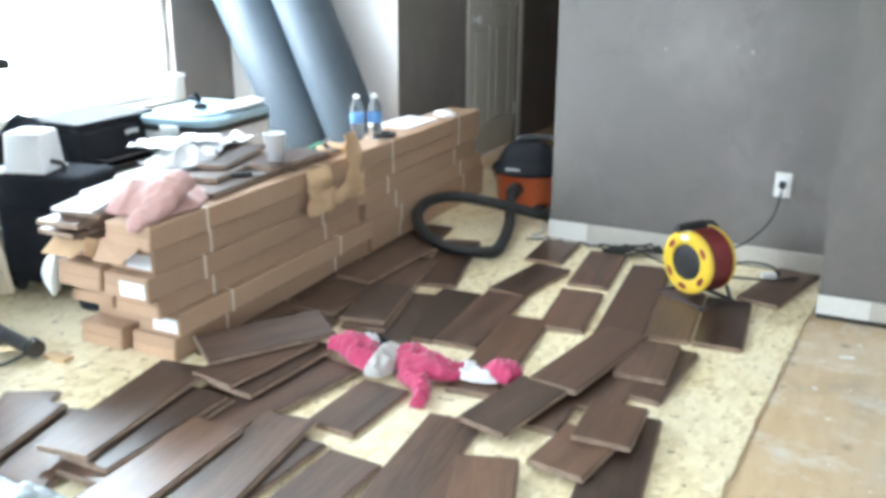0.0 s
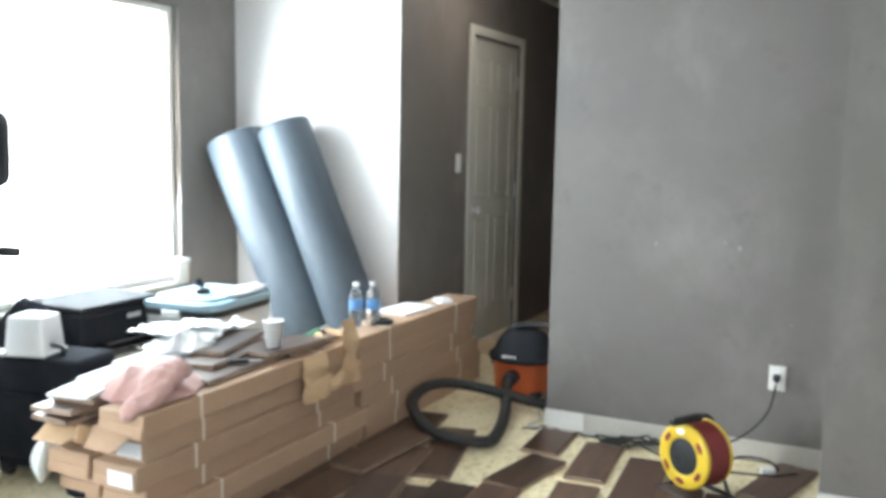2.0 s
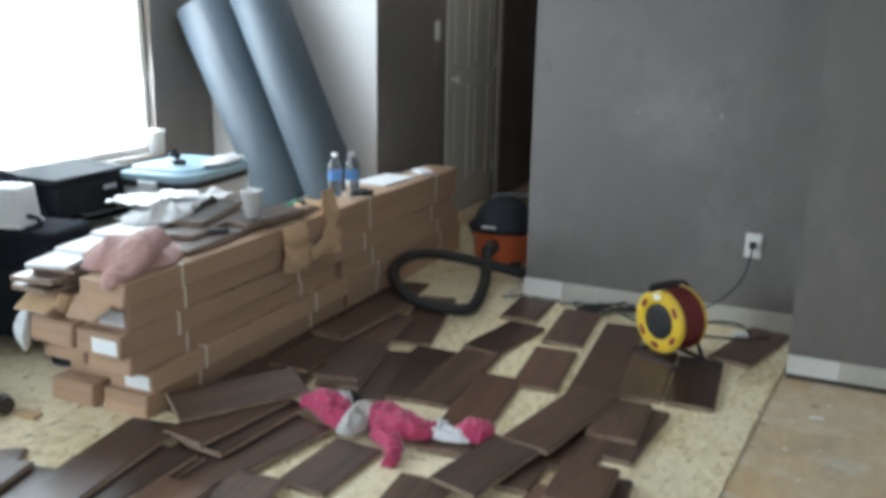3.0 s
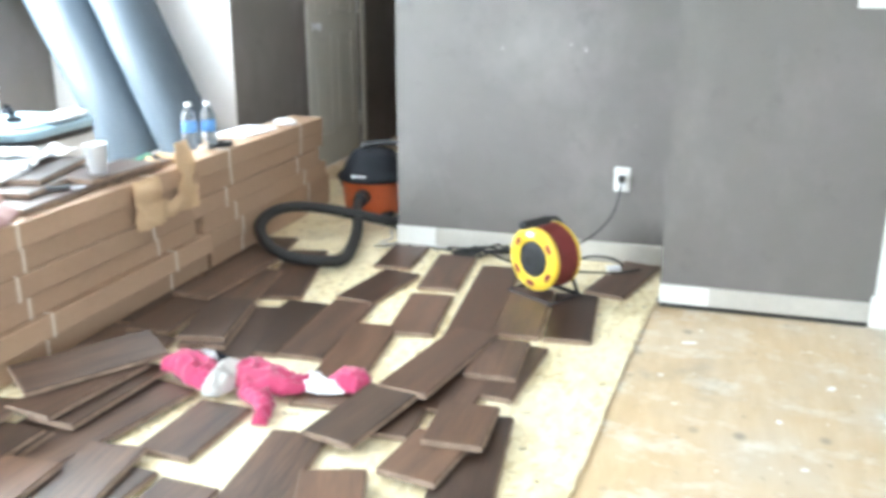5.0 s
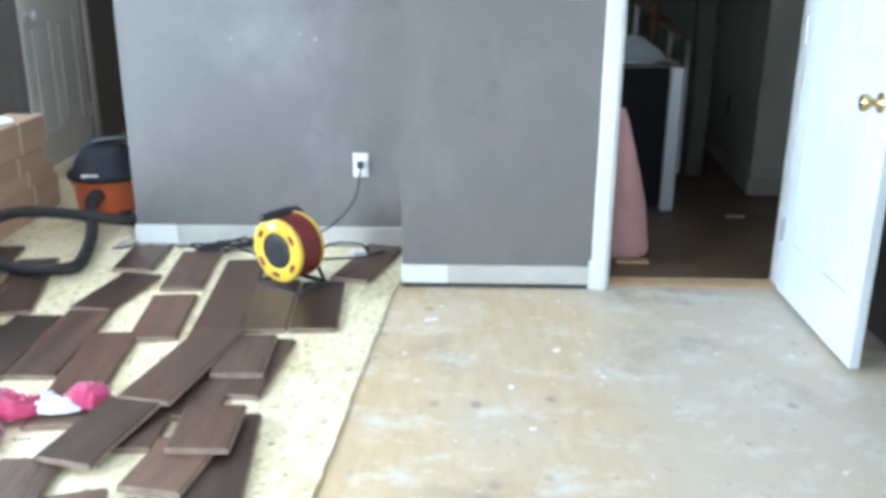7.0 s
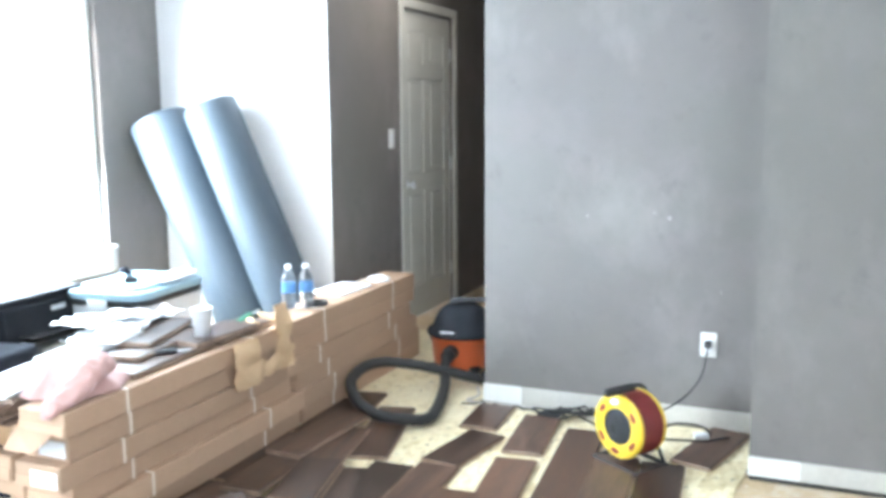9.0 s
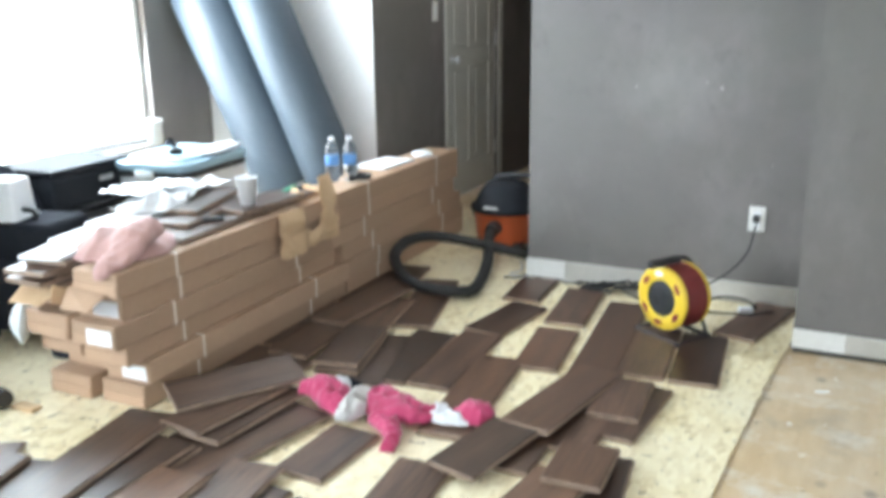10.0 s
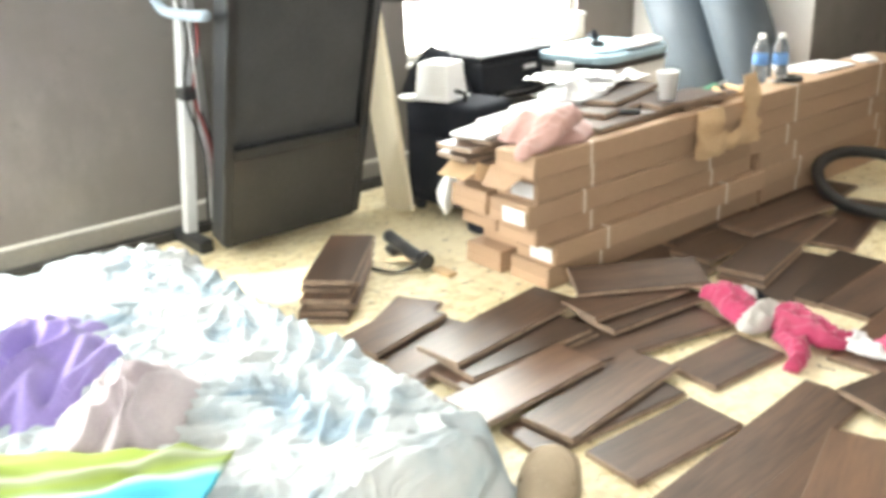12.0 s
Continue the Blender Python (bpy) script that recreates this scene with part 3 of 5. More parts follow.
def panel_door(name, m, w, h, mat, label, knob_mat, knob_side, hinge_side, knob_z=0.915):
    """A six-panel door in its own frame: x across from 0 to w, y through, z up."""
    d = base(name, m, label, "door", kind="")
    t = 0.035
    part("core", box((0.004, -t / 2 + 0.009, 0.004), (w - 0.004, t / 2 - 0.009, h - 0.004)), mat, d)
    sw, mid = 0.105, 0.10
    for x0, x1 in ((0, sw), (w - sw, w)):
        part("stile", box((x0, -t / 2, 0), (x1, t / 2, h), 0.002), mat, d)
    rows = ((0.0, 0.22), (0.86, 0.98), (1.60, 1.70), (h - 0.12, h))
    for z0, z1 in rows:
        part("rail", box((sw, -t / 2 + 0.0005, z0), (w - sw, t / 2 - 0.0005, z1), 0.002), mat, d)
    cx = w / 2
    for (a, b), (c, e) in zip(rows, rows[1:]):
        part("mullion", box((cx - mid / 2, -t / 2 + 0.0005, b), (cx + mid / 2, t / 2 - 0.0005, c), 0.002), mat, d)
        for x0, x1 in ((sw, cx - mid / 2), (cx + mid / 2, w - sw)):
            part("panel", box((x0 + 0.028, -t / 2 + 0.002, b + 0.028), (x1 - 0.028, t / 2 - 0.002, c - 0.028), 0.006, 2), mat, d)
    kx = 0.065 if knob_side < 0 else w - 0.065
    for s in (-1, 1):
        bm = bmesh.new()
        mm = pose(kx, s * t / 2, knob_z, 90 if s < 0 else -90)
        lathe(bm, [(0.0, 0.0), (0.031, 0.0), (0.031, 0.005), (0.012, 0.008), (0.010, 0.030), (0.022, 0.036), (0.028, 0.048), (0.024, 0.060), (0.0, 0.064)], 20, mm)
        part("door_knob", bm, knob_mat, d, "round metal door knob", True)
    hx = 0.0 if hinge_side < 0 else w
    for z in (0.25, h / 2, h - 0.25):
        bm = box((hx - 0.012, -t / 2 - 0.006, z - 0.045), (hx + 0.012, -t / 2 + 0.002, z + 0.045), 0.002)
        add_cyl(bm, pose(hx, -t / 2 - 0.008, z - 0.048), 0.006, 0.006, 0.096, 10)
        part("hinge", bm, M_STEEL, d, "dull steel hinge")
    return d


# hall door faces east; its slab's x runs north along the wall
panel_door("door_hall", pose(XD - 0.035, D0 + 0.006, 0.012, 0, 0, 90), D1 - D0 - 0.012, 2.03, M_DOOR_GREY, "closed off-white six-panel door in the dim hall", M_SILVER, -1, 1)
panel_door("door_entry", pose(1.425, YB - 0.012, 0.012, 0, 0, -90.6), 0.735, 2.03, M_DOOR, "open white six-panel door with a brass knob", M_BRASS, 1, -1, 0.855)


def casing(name, boxes, mat, label):
    bm = bmesh.new()
    for lo, hi in boxes:
        add_box(bm, lo, hi, 0.004)
    return tagged(finish(name, bm, mat), label, "trim", kind="structure")


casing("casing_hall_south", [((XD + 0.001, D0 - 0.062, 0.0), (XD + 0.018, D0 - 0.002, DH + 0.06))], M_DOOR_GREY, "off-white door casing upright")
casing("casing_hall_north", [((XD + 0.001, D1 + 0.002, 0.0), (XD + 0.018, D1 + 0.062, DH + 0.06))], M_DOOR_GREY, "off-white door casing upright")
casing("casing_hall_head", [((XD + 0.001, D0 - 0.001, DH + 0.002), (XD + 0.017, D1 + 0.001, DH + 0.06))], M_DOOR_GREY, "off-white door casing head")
casing("casing_entry_west", [((0.662, YB - 0.020, -0.003), (C0 - 0.001, YB - 0.001, CH + 0.06)), ((0.652, YB - 0.016, -0.003), (0.661, YB - 0.001, 0.12))], M_TRIM, "white door casing upright")
casing("casing_entry_east", [((C1 + 0.003, YB - 0.018, -0.003), (C1 + 0.06, YB - 0.001, CH + 0.06))], M_TRIM, "white door casing upright")
casing("casing_entry_head", [((C0, YB - 0.018, CH + 0.002), (C1 + 0.002, YB - 0.001, CH + 0.06))], M_TRIM, "white door casing head")
casing("jamb_entry", [((C0 - 0.0005, YB + 0.001, -0.003), (C0 + 0.014, YB + 0.125, CH - 0.001)), ((C1 - 0.014, YB + 0.001, -0.003), (C1 + 0.0005, YB + 0.125, CH - 0.001))], M_TRIM, "white door jamb lining")
casing("threshold_entry", [((C0 + 0.015, YB + 0.02, -0.003), (C1 - 0.015, YB + 0.12, 0.006))], M_PINE, "worn raw wood threshold")


def window_unit(name, m, w, h, label):
    """A sash window: x across, z up from the sill, y outwards."""
    win = base(name, m, label, "window", kind="structure")
    f = 0.035
    part("sill", box((-0.01, -0.012, -0.026), (w + 0.01, 0.02, -0.001), 0.006), M_TRIM, win)
    for lo, hi in (((0.001, 0.045, 0.001), (f, 0.105, h - 0.001)), ((w - f, 0.045, 0.001), (w - 0.001, 0.105, h - 0.001)), ((f, 0.046, 0.001), (w - f, 0.104, f)), ((f, 0.046, h - f), (w - f, 0.104, h - 0.001))):
        part("frame", box(lo, hi, 0.004), M_TRIM, win)
    for z0, z1 in ((f, h - f),):
        p = part("pane", box((f - 0.004, 0.070, z0 - 0.004), (w - f + 0.004, 0.074, z1 + 0.004)), M_PANE, win)
        p.visible_shadow = False
    return win


window_unit("window_1", pose(XL, 2.64, 0.56, 0, 0, 90), 1.20, 1.52, "bright white sash window in the grey wall")
window_unit("window_2", pose(XL, -1.15, 0.68, 0, 0, 90), 1.40, 1.40, "bright white sash window beside the bed")
window_unit("window_3", pose(1.62, -0.15, 0.75, 0, 0, -90), 2.00, 1.35, "wide bright window in the side wall")
for nm, lo, hi in (("backdrop_west", (-6.6, -6, -1), (-6.5, 10, 6)), ("backdrop_east", (5.4, -8, -1), (5.5, 3.4, 6))):
    tagged(finish(nm, box(lo, hi), M_SKYGLOW), "overexposed bright daylight outside the window", "backdrop", kind="structure")
structure("ground", box((-60, -60, -0.60), (60, 60, -0.55)), M_PLY, "pale ground outside the house")


def wall_plate(name, m, w, h, label, category, kind_of):
    d = base(name, m, label, category)
    part("plate", box((-w / 2, -0.006, -h / 2), (w / 2, 0.0, h / 2), 0.003, 2), M_TRIM, d)
    if kind_of == "outlet":
        for s in (-1, 1):
            bm = bmesh.new()
            add_cyl(bm, pose(0, -0.0055, s * 0.020, 90), 0.017, 0.017, 0.003, 20)
            part("receptacle", bm, M_LABEL, d)
    else:
        for i in range(kind_of):
            x = (i - (kind_of - 1) / 2) * 0.046
            part("toggle", box((x - 0.016, -0.010, -0.033), (x + 0.016, -0.0055, 0.033), 0.002), M_LABEL, d)
    return d


wall_plate("wall_outlet", pose(-0.313, YA - 0.001, 0.386), 0.069, 0.108, "white wall outlet plate with a black plug in it", "outlet", "outlet")
wall_plate("light_switch", pose(0.535, YB - 0.001, 1.19), 0.116, 0.118, "white double light switch plate on the grey wall", "switch", 2)
stat = base("thermostat", pose(0.53, YB - 0.001, 1.36), "white thermostat with a dark display on the wall", "thermostat")
part("housing", box((-0.055, -0.022, -0.04), (0.055, 0.0, 0.04), 0.006, 2), M_TRIM, stat)
part("display", box((-0.022, -0.0245, -0.014), (0.022, -0.0225, 0.018)), M_BLACK_GLOSS, stat, "dark display")
wall_plate("light_switch", pose(XD + 0.001, 5.08, 1.235, 0, 0, 90), 0.074, 0.118, "white light switch beside the hall door", "switch", 1)

# small dabs of filler left on the wall
for i, (x, z, r) in enumerate(((-0.495, 0.935, 0.0075), (-0.56, 0.955, 0.004), (-0.86, 0.93, 0.005), (-0.27, 0.62, 0.003))):
    bm = bmesh.new()
    bmesh.ops.create_icosphere(bm, subdivisions=2, radius=1, matrix=Matrix.Translation((x, YA, z)) @ Matrix.Diagonal((r, 0.0025, r * 1.7, 1)))
    for v in bm.verts:
        v.co += Vector((noise.noise(v.co * 90), 0, noise.noise(v.co * 70 + Vector((3, 1, 0))))) * r * 0.6
    tagged(finish("filler_dab", bm, M_SPACKLE), "small white dab of wall filler", "filler dab", "filler dabs on the wall")


# ---- the entry past the doorway ----
chest = base("black_cabinet", pose(1.06, 4.86, -0.002), "black cabinet with a grey side, standing in the dim entry", "cabinet")
part("body", box((-0.22, -0.20, 0.02), (0.12, 0.24, 0.74), 0.006), M_NIGHT, chest)
part("side_panel", box((0.122, -0.205, 0.0), (0.19, 0.24, 0.75), 0.006), M_SILVER, chest, "light grey side panel")
part("top", box((-0.225, -0.20, 0.742), (0.12, 0.24, 0.765), 0.004), M_BLACK_GLOSS, chest)
part("plinth", box((-0.20, -0.18, 0.0), (0.11, 0.22, 0.019)), M_BLACK, chest)


def cloth_heap(name, m, rx, ry, h, mat, label, category, seed=0, n=44, fold=0.35, freq=7.0, edge=0.10, group="", stretch=(1, 1), drop=2.2):
    """A heap of cloth: an irregular outline, ridged folds, thin edges."""
    bm = bmesh.new()
    s = Vector((seed * 3.7, seed * 1.9, seed * 0.7))
    rings = []
    k = int(n * 0.6)
    for j in range(k + 1):
        r = (j / k)
        ring = []
        for i in range(n):
            a = 2 * math.pi * i / n
            out = 1 + edge * 2.2 * noise.noise(Vector((math.cos(a) * 1.4, math.sin(a) * 1.4, 0)) + s) + edge * noise.noise(Vector((math.cos(a) * 4, math.sin(a) * 4, 1)) + s)
            x, y = rx * r * out * math.cos(a), ry * r * out * math.sin(a)
            p = Vector((x * freq * stretch[0], y * freq * stretch[1], 0)) + s
            f1 = 1 - abs(noise.noise(p + Vector((noise.noise(p * 0.7), noise.noise(p * 0.7 + Vector((5, 2, 1))), 0)) * 0.9)) * 2.2
            f2 = noise.noise(p * 2.3)
            z = h * (1 - r ** drop) * (1 - fold + fold * (f1 + 0.35 * f2)) + 0.004
            ring.append(bm.verts.new((x, y, max(z, 0.004 + 0.006 * (f1 > 0.2)))))
        rings.append(ring)
    for a, b in zip(rings, rings[1:]):
        for i in range(n):
            if a is rings[0]:
                continue
            bm.faces.new((a[i], a[(i + 1) % n], b[(i + 1) % n], b[i]))
    c = bm.verts.new(sum((v.co for v in rings[1]), Vector()) / n)
    for i in range(n):
        bm.faces.new((c, rings[1][i], rings[1][(i + 1) % n]))
    for v in rings[0]:
        bm.verts.remove(v)
    low = [bm.verts.new((v.co.x * 0.985, v.co.y * 0.985, 0.0)) for v in rings[-1]]
    for i in range(n):
        bm.faces.new((rings[-1][i], rings[-1][(i + 1) % n], low[(i + 1) % n], low[i]))
    bm.faces.new(low[::-1])
    ob = finish(name, bm, mat, smooth=True)
    ob.matrix_basis = m
    return tagged(ob, label, category, group)


cloth_heap("bag", pose(1.00, 4.86, 0.765), 0.19, 0.20, 0.115, M_SILVER, "crumpled grey plastic bag on the black cabinet", "bag", 5, fold=0.3, freq=9)
roll = base("carpet_pad_roll", pose(0.865, 3.97, -0.002, 0, -4, 0), "dusty pink roll of carpet padding leaning by the door jamb", "roll")
bm = bmesh.new()
lathe(bm, [(0.0, 0.0), (0.112, 0.0), (0.124, 0.03), (0.122, 0.10), (0.106, 0.22), (0.084, 0.36), (0.060, 0.50), (0.036, 0.61), (0.018, 0.655), (0.0, 0.66)], 28)
for v in bm.verts:
    v.co.x += 0.012 * noise.noise(v.co * 7); v.co.y += 0.012 * noise.noise(v.co * 7 + Vector((4, 0, 0)))
part("padding", bm, M_DUSTY, roll, "", True)
tagged(finish("floor_scrap", box((0.82, 3.80, -0.001), (0.96, 3.85, 0.010), 0.002), M_PINE), "pale wood scrap lying inside the doorway", "scrap", "scraps on the floor")
tagged(finish("floor_scrap", box((1.50, 4.55, -0.001), (1.60, 4.57, 0.006), 0.002), M_LABEL), "white paper scrap on the vinyl floor", "scrap", "scraps on the floor")
# stair railing
stair = base("stair_railing", pose(0, 0, -0.002), "wooden stair railing with a turned post in the dim entry", "railing")
bm = bmesh.new()
tube(bm, [(0.70, 5.52, 1.35), (1.05, 5.52, 1.10), (1.42, 5.52, 0.84)], 0.024, 10)
part("handrail", bm, M_WOOD_RAIL, stair, "dark wooden handrail")
bm = bmesh.new()
lathe(bm, [(0.0, 0.0), (0.035, 0.0), (0.035, 0.2), (0.022, 0.3), (0.030, 0.7), (0.036, 1.0), (0.036, 1.35), (0.0, 1.36)], 16, pose(1.25, 5.52, 0.0))
part("newel_post", bm, M_WOOD_RAIL, stair, "turned dark wood post", True)
for x, z in ((1.36, 0.88), (1.47, 0.80), (1.15, 1.02), (1.05, 1.10)):
    part("baluster", box((x - 0.012, 5.51, 0.0), (x + 0.012, 5.534, z), 0.003), M_TRIM, stair)
part("wall_end", box((1.50, 5.45, -0.002), (1.60, 5.60, CEIL - 0.002), 0.004), M_WALL, stair)
slot = base("wall_outlet", pose(1.83, 5.80, 0.38, 0, 0, -94.9), "dark narrow outlet on the greenish wall", "outlet")
part("plate", box((-0.035, -0.007, -0.058), (0.035, -0.0005, 0.058), 0.003), M_BLACK, slot)

# dome lamp on the hall's ceiling
lamp = base("ceiling_lamp", pose(-1.86, 5.0, CEIL), "lit round ceiling lamp in the hall", "ceiling lamp")
bm = bmesh.new()
lathe(bm, [(0.0, -0.085), (0.06, -0.08), (0.11, -0.055), (0.135, -0.018), (0.135, -0.012)], 32)
M_DOME = bpy.data.materials.new("lit_dome")
M_DOME.use_nodes = True
M_DOME.node_tree.nodes["Principled BSDF"].inputs["Emission Color"].default_value = (1.0, 0.88, 0.72, 1)
M_DOME.node_tree.nodes["Principled BSDF"].inputs["Emission Strength"].default_value = 26.0
part("dome", bm, M_DOME, lamp, "glowing frosted dome", True)
bm = bmesh.new()
lathe(bm, [(0.0, -0.001), (0.145, -0.001), (0.150, -0.006), (0.145, -0.016), (0.0, -0.016)], 32)
part("rim", bm, M_TRIM, lamp)


# ---- loose flooring planks ----
def plank_mesh(length, width=0.165, t=0.017, face=None):
    """A plank with eased edges, a tongue on one long side and a groove line on the other."""
    bm = bmesh.new()
    e = 0.0025
    prof = [(-width / 2, 0), (-width / 2, t * 0.35), (-width / 2 + 0.004, t * 0.40), (-width / 2 + 0.004, t * 0.60), (-width / 2, t * 0.65), (-width / 2, t - e), (-width / 2 + e, t),
            (width / 2 - e, t), (width / 2, t - e), (width / 2, t * 0.65), (width / 2 + 0.006, t * 0.62), (width / 2 + 0.006, t * 0.38), (width / 2, t * 0.35), (width / 2, 0)]
    a = [bm.verts.new((x, -length / 2 + (e if z >= t - 1e-6 else 0), z)) for x, z in prof]
    b = [bm.verts.new((x, length / 2 - (e if z >= t - 1e-6 else 0), z)) for x, z in prof]
    n = len(prof)
    for i in range(n):
        f = bm.faces.new((a[i], a[(i + 1) % n], b[(i + 1) % n], b[i]))
        f.material_index = 0 if i in (5, 6, 7) else 1
    for end in (a[::-1], b):
        bm.faces.new(end).material_index = 1
    me = bpy.data.meshes.new("plank")
    bmesh.ops.recalc_face_normals(bm, faces=bm.faces)
    bm.to_mesh(me)
    bm.free()
    me.materials.append(face or M_PLANK)
    me.materials.append(M_CORE)
    return me


PLANKS = {}


def plank(x, y, top, turn, length, tilt=0.0, lean=0.0, width=0.165, pale=False, group="loose planks on the floor", label="loose dark walnut flooring plank on the chipboard"):
    key = (round(length, 2), width, pale)
    if key not in PLANKS:
        PLANKS[key] = plank_mesh(length, width, face=M_PLANK_PALE if pale else M_PLANK)
    ob = new("flooring_plank", PLANKS[key])
    ob.matrix_basis = pose(x, y, top - 0.017, tilt, lean, turn)
    return tagged(ob, label, "plank", group)


PALE = {(-0.790, 1.610), (-0.554, 2.246), (-0.606, 2.085), (-1.540, 1.520), (-0.734, 1.725), (-0.950, 3.108), (-1.870, 1.470), (-1.043, 2.620)}  # the redder ones
# by the reel and the wall: x, y, top, turn, length
for row in ((-0.950, 3.108, 0.020, 6, 0.41), (-0.995, 3.610, 0.020, 5, 0.46), (-1.254, 3.757, 0.020, 3, 0.32), (-1.214, 3.354, 0.020, -10, 0.39),
            (-1.226, 2.873, 0.020, 2, 0.54), (-1.043, 2.620, 0.0205, 5, 0.65), (-0.583, 3.240, 0.020, 4, 0.51), (-0.402, 3.238, 0.0202, 4, 0.48),
            (-0.570, 2.750, 0.038, 3, 0.30), (-0.533, 2.706, 0.020, -5, 0.42), (-0.260, 3.733, 0.020, -15, 0.46)):
    plank(*row, pale=row[:2] in PALE)
# in front, towards the bed
for row in ((-0.554, 2.246, 0.056, 2, 0.24), (-0.606, 2.085, 0.038, -9, 0.24), (-0.485, 2.030, 0.020, 6, 0.70), (-0.774, 2.362, 0.0204, 0, 0.36),
            (-0.734, 1.725, 0.040, 18, 0.46), (-0.950, 1.640, 0.020, 4, 0.98), (-0.790, 1.610, 0.0206, 4, 0.66), (-1.147, 1.618, 0.020, -3, 0.39),
            (-1.280, 2.069, 0.020, -3, 0.31), (-1.350, 1.590, 0.0205, -5, 0.50)):
    plank(*row, pale=row[:2] in PALE)
plank(-0.848, 2.244, 0.046, -14, 0.33, tilt=2.0)
# two reddish planks in line, the nearer one resting on others with its end raised
plank(-0.752, 3.285, 0.0205, 4.5, 0.90, pale=True, label="long reddish walnut plank lying beside the reel")
plank(-0.735, 2.665, 0.050, -9.5, 0.56, tilt=-1.6, pale=True, label="reddish walnut plank resting on the planks beneath it")
plank(-0.640, 2.62, 0.0207, -3, 0.52)
# the heap between the stack and the bed
for row in ((-1.382, 1.655, 0.038, 6, 0.49), (-1.540, 1.520, 0.056, 2, 0.45), (-1.560, 1.455, 0.0385, 0, 0.30), (-1.905, 1.840, 0.034, 8, 0.40), (-1.815, 1.660, 0.078, 6, 0.50), (-1.715, 1.652, 0.0595, -2, 0.46),
            (-1.700, 1.640, 0.0415, 0, 0.52), (-1.870, 1.470, 0.0232, 8, 0.46), (-2.085, 1.470, 0.042, 13, 0.34), (-2.155, 1.560, 0.0225, 30, 0.30),
            (-2.010, 1.500, 0.0206, 16, 0.34), (-1.700, 2.128, 0.070, -8, 0.40), (-1.640, 2.144, 0.050, -5, 0.42), (-1.533, 2.028, 0.0285, -12, 0.52), (-1.690, 2.000, 0.0206, -6, 0.46)):
    plank(*row, pale=row[:2] in PALE)
plank(-1.735, 2.225, 0.104, -34, 0.44, tilt=1.0, lean=10, label="short dark walnut plank tilted on the heap")
# along the foot of the stack
for row in ((-1.614, 2.761, 0.056, 12, 0.38), (-1.600, 2.745, 0.0385, 13, 0.40), (-1.500, 2.748, 0.0208, 14, 0.48), (-1.395, 2.837, 0.020, 3, 0.50), (-1.815, 2.822, 0.039, 2, 0.42),
            (-1.815, 3.223, 0.056, -4, 0.57), (-1.690, 3.082, 0.038, 10, 0.54), (-1.870, 2.554, 0.021, -8, 0.34), (-1.615, 3.408, 0.0208, 14, 0.62), (-1.880, 3.640, 0.0206, 8, 0.46), (-1.840, 3.020, 0.0212, -3, 0.60), (-1.760, 2.42, 0.0208, 6, 0.40)):
    plank(*row, pale=row[:2] in PALE)
# narrow strips pushed against the foot of the stack
for y, ln in ((2.42, 0.52), (2.97, 0.54), (3.50, 0.48)):
    plank(-1.962, y, 0.0200, 0.5, ln, width=0.050, label="narrow dark walnut strip against the cartons")
# a pile of short planks by the treadmill
rng = random.Random(4)
for i in range(7):
    back = 0.0 if i > 3 else 0.05 + 0.012 * (3 - i)
    plank(-2.535 + 0.72 * back + rng.uniform(-0.010, 0.010), 1.580 - 0.70 * back + rng.uniform(-0.010, 0.010), 0.0205 + 0.0175 * i, 46 + rng.uniform(-3, 3), 0.44 - 0.02 * (i % 3), group="pile of short planks", label="dark walnut plank in a small neat pile")


# ---- the stack of flooring cartons ----
def carton(length, labelled):
    """A long flat flooring carton: body, folded end flap, two straps and, on some, an end label."""
    c = base("flooring_carton", pose(0, 0, 0), "long brown cardboard flooring carton with pale straps", "carton", "stacked flooring cartons")
    w, h = 0.19, 0.082
    part("body", box((-w / 2, 0, 0), (w / 2, length, h), 0.004), M_CARD, c)
    part("end_flap", box((-w / 2 + 0.004, -0.004, 0.004), (w / 2 - 0.004, -0.001, h * 0.52)), M_CARD, c)
    if labelled:
        part("label_sheet", box((-0.022, -0.0065, 0.014), (w / 2 - 0.012, -0.0045, h - 0.018)), M_LABEL, c, "white paper label")
    for y in (0.27, length - 0.28):
        bm = bmesh.new()
        add_box(bm, (-w / 2 - 0.002, y - 0.006, -0.0005), (-w / 2 - 0.0003, y + 0.006, h + 0.002))
        add_box(bm, (w / 2 + 0.0003, y - 0.006, -0.0005), (w / 2 + 0.002, y + 0.006, h + 0.002))
        add_box(bm, (-w / 2 - 0.002, y - 0.006, h + 0.0004), (w / 2 + 0.002, y + 0.006, h + 0.002))
        part("strap", bm, M_STRAP, c, "pale plastic strap")
    return c


rng = random.Random(11)
LAYER = 0.083
templates = {True: carton(1.27, True), False: carton(1.27, False)}
placed = set()
near = (2.08, 2.10, 2.03, 1.985, 2.02, 2.000)
for col, x in enumerate((-2.097, -2.315)):
    for k in range(6):
        if col == 1 and k == 5:
            continue
        y0 = near[k] + (0.03 if col else 0.0) + rng.uniform(-0.012, 0.012) - (0.04 if col and k in (0, 3) else 0)
        for seg in range(2 if col == 0 else 1):
            m = pose(x + rng.uniform(-0.010, 0.010) + (0.012 if k % 2 else 0), y0 + seg * (1.285 + rng.uniform(0, 0.03)), 0.003 + k * LAYER, 0, 0, rng.uniform(-0.35, 0.35))
            marked = seg == 0 and (col, k) in ((0, 1), (0, 3), (0, 4), (1, 4))
            if marked in placed:
                copy_thing(templates[marked], m)
            else:
                templates[marked].matrix_basis = m
                placed.add(marked)

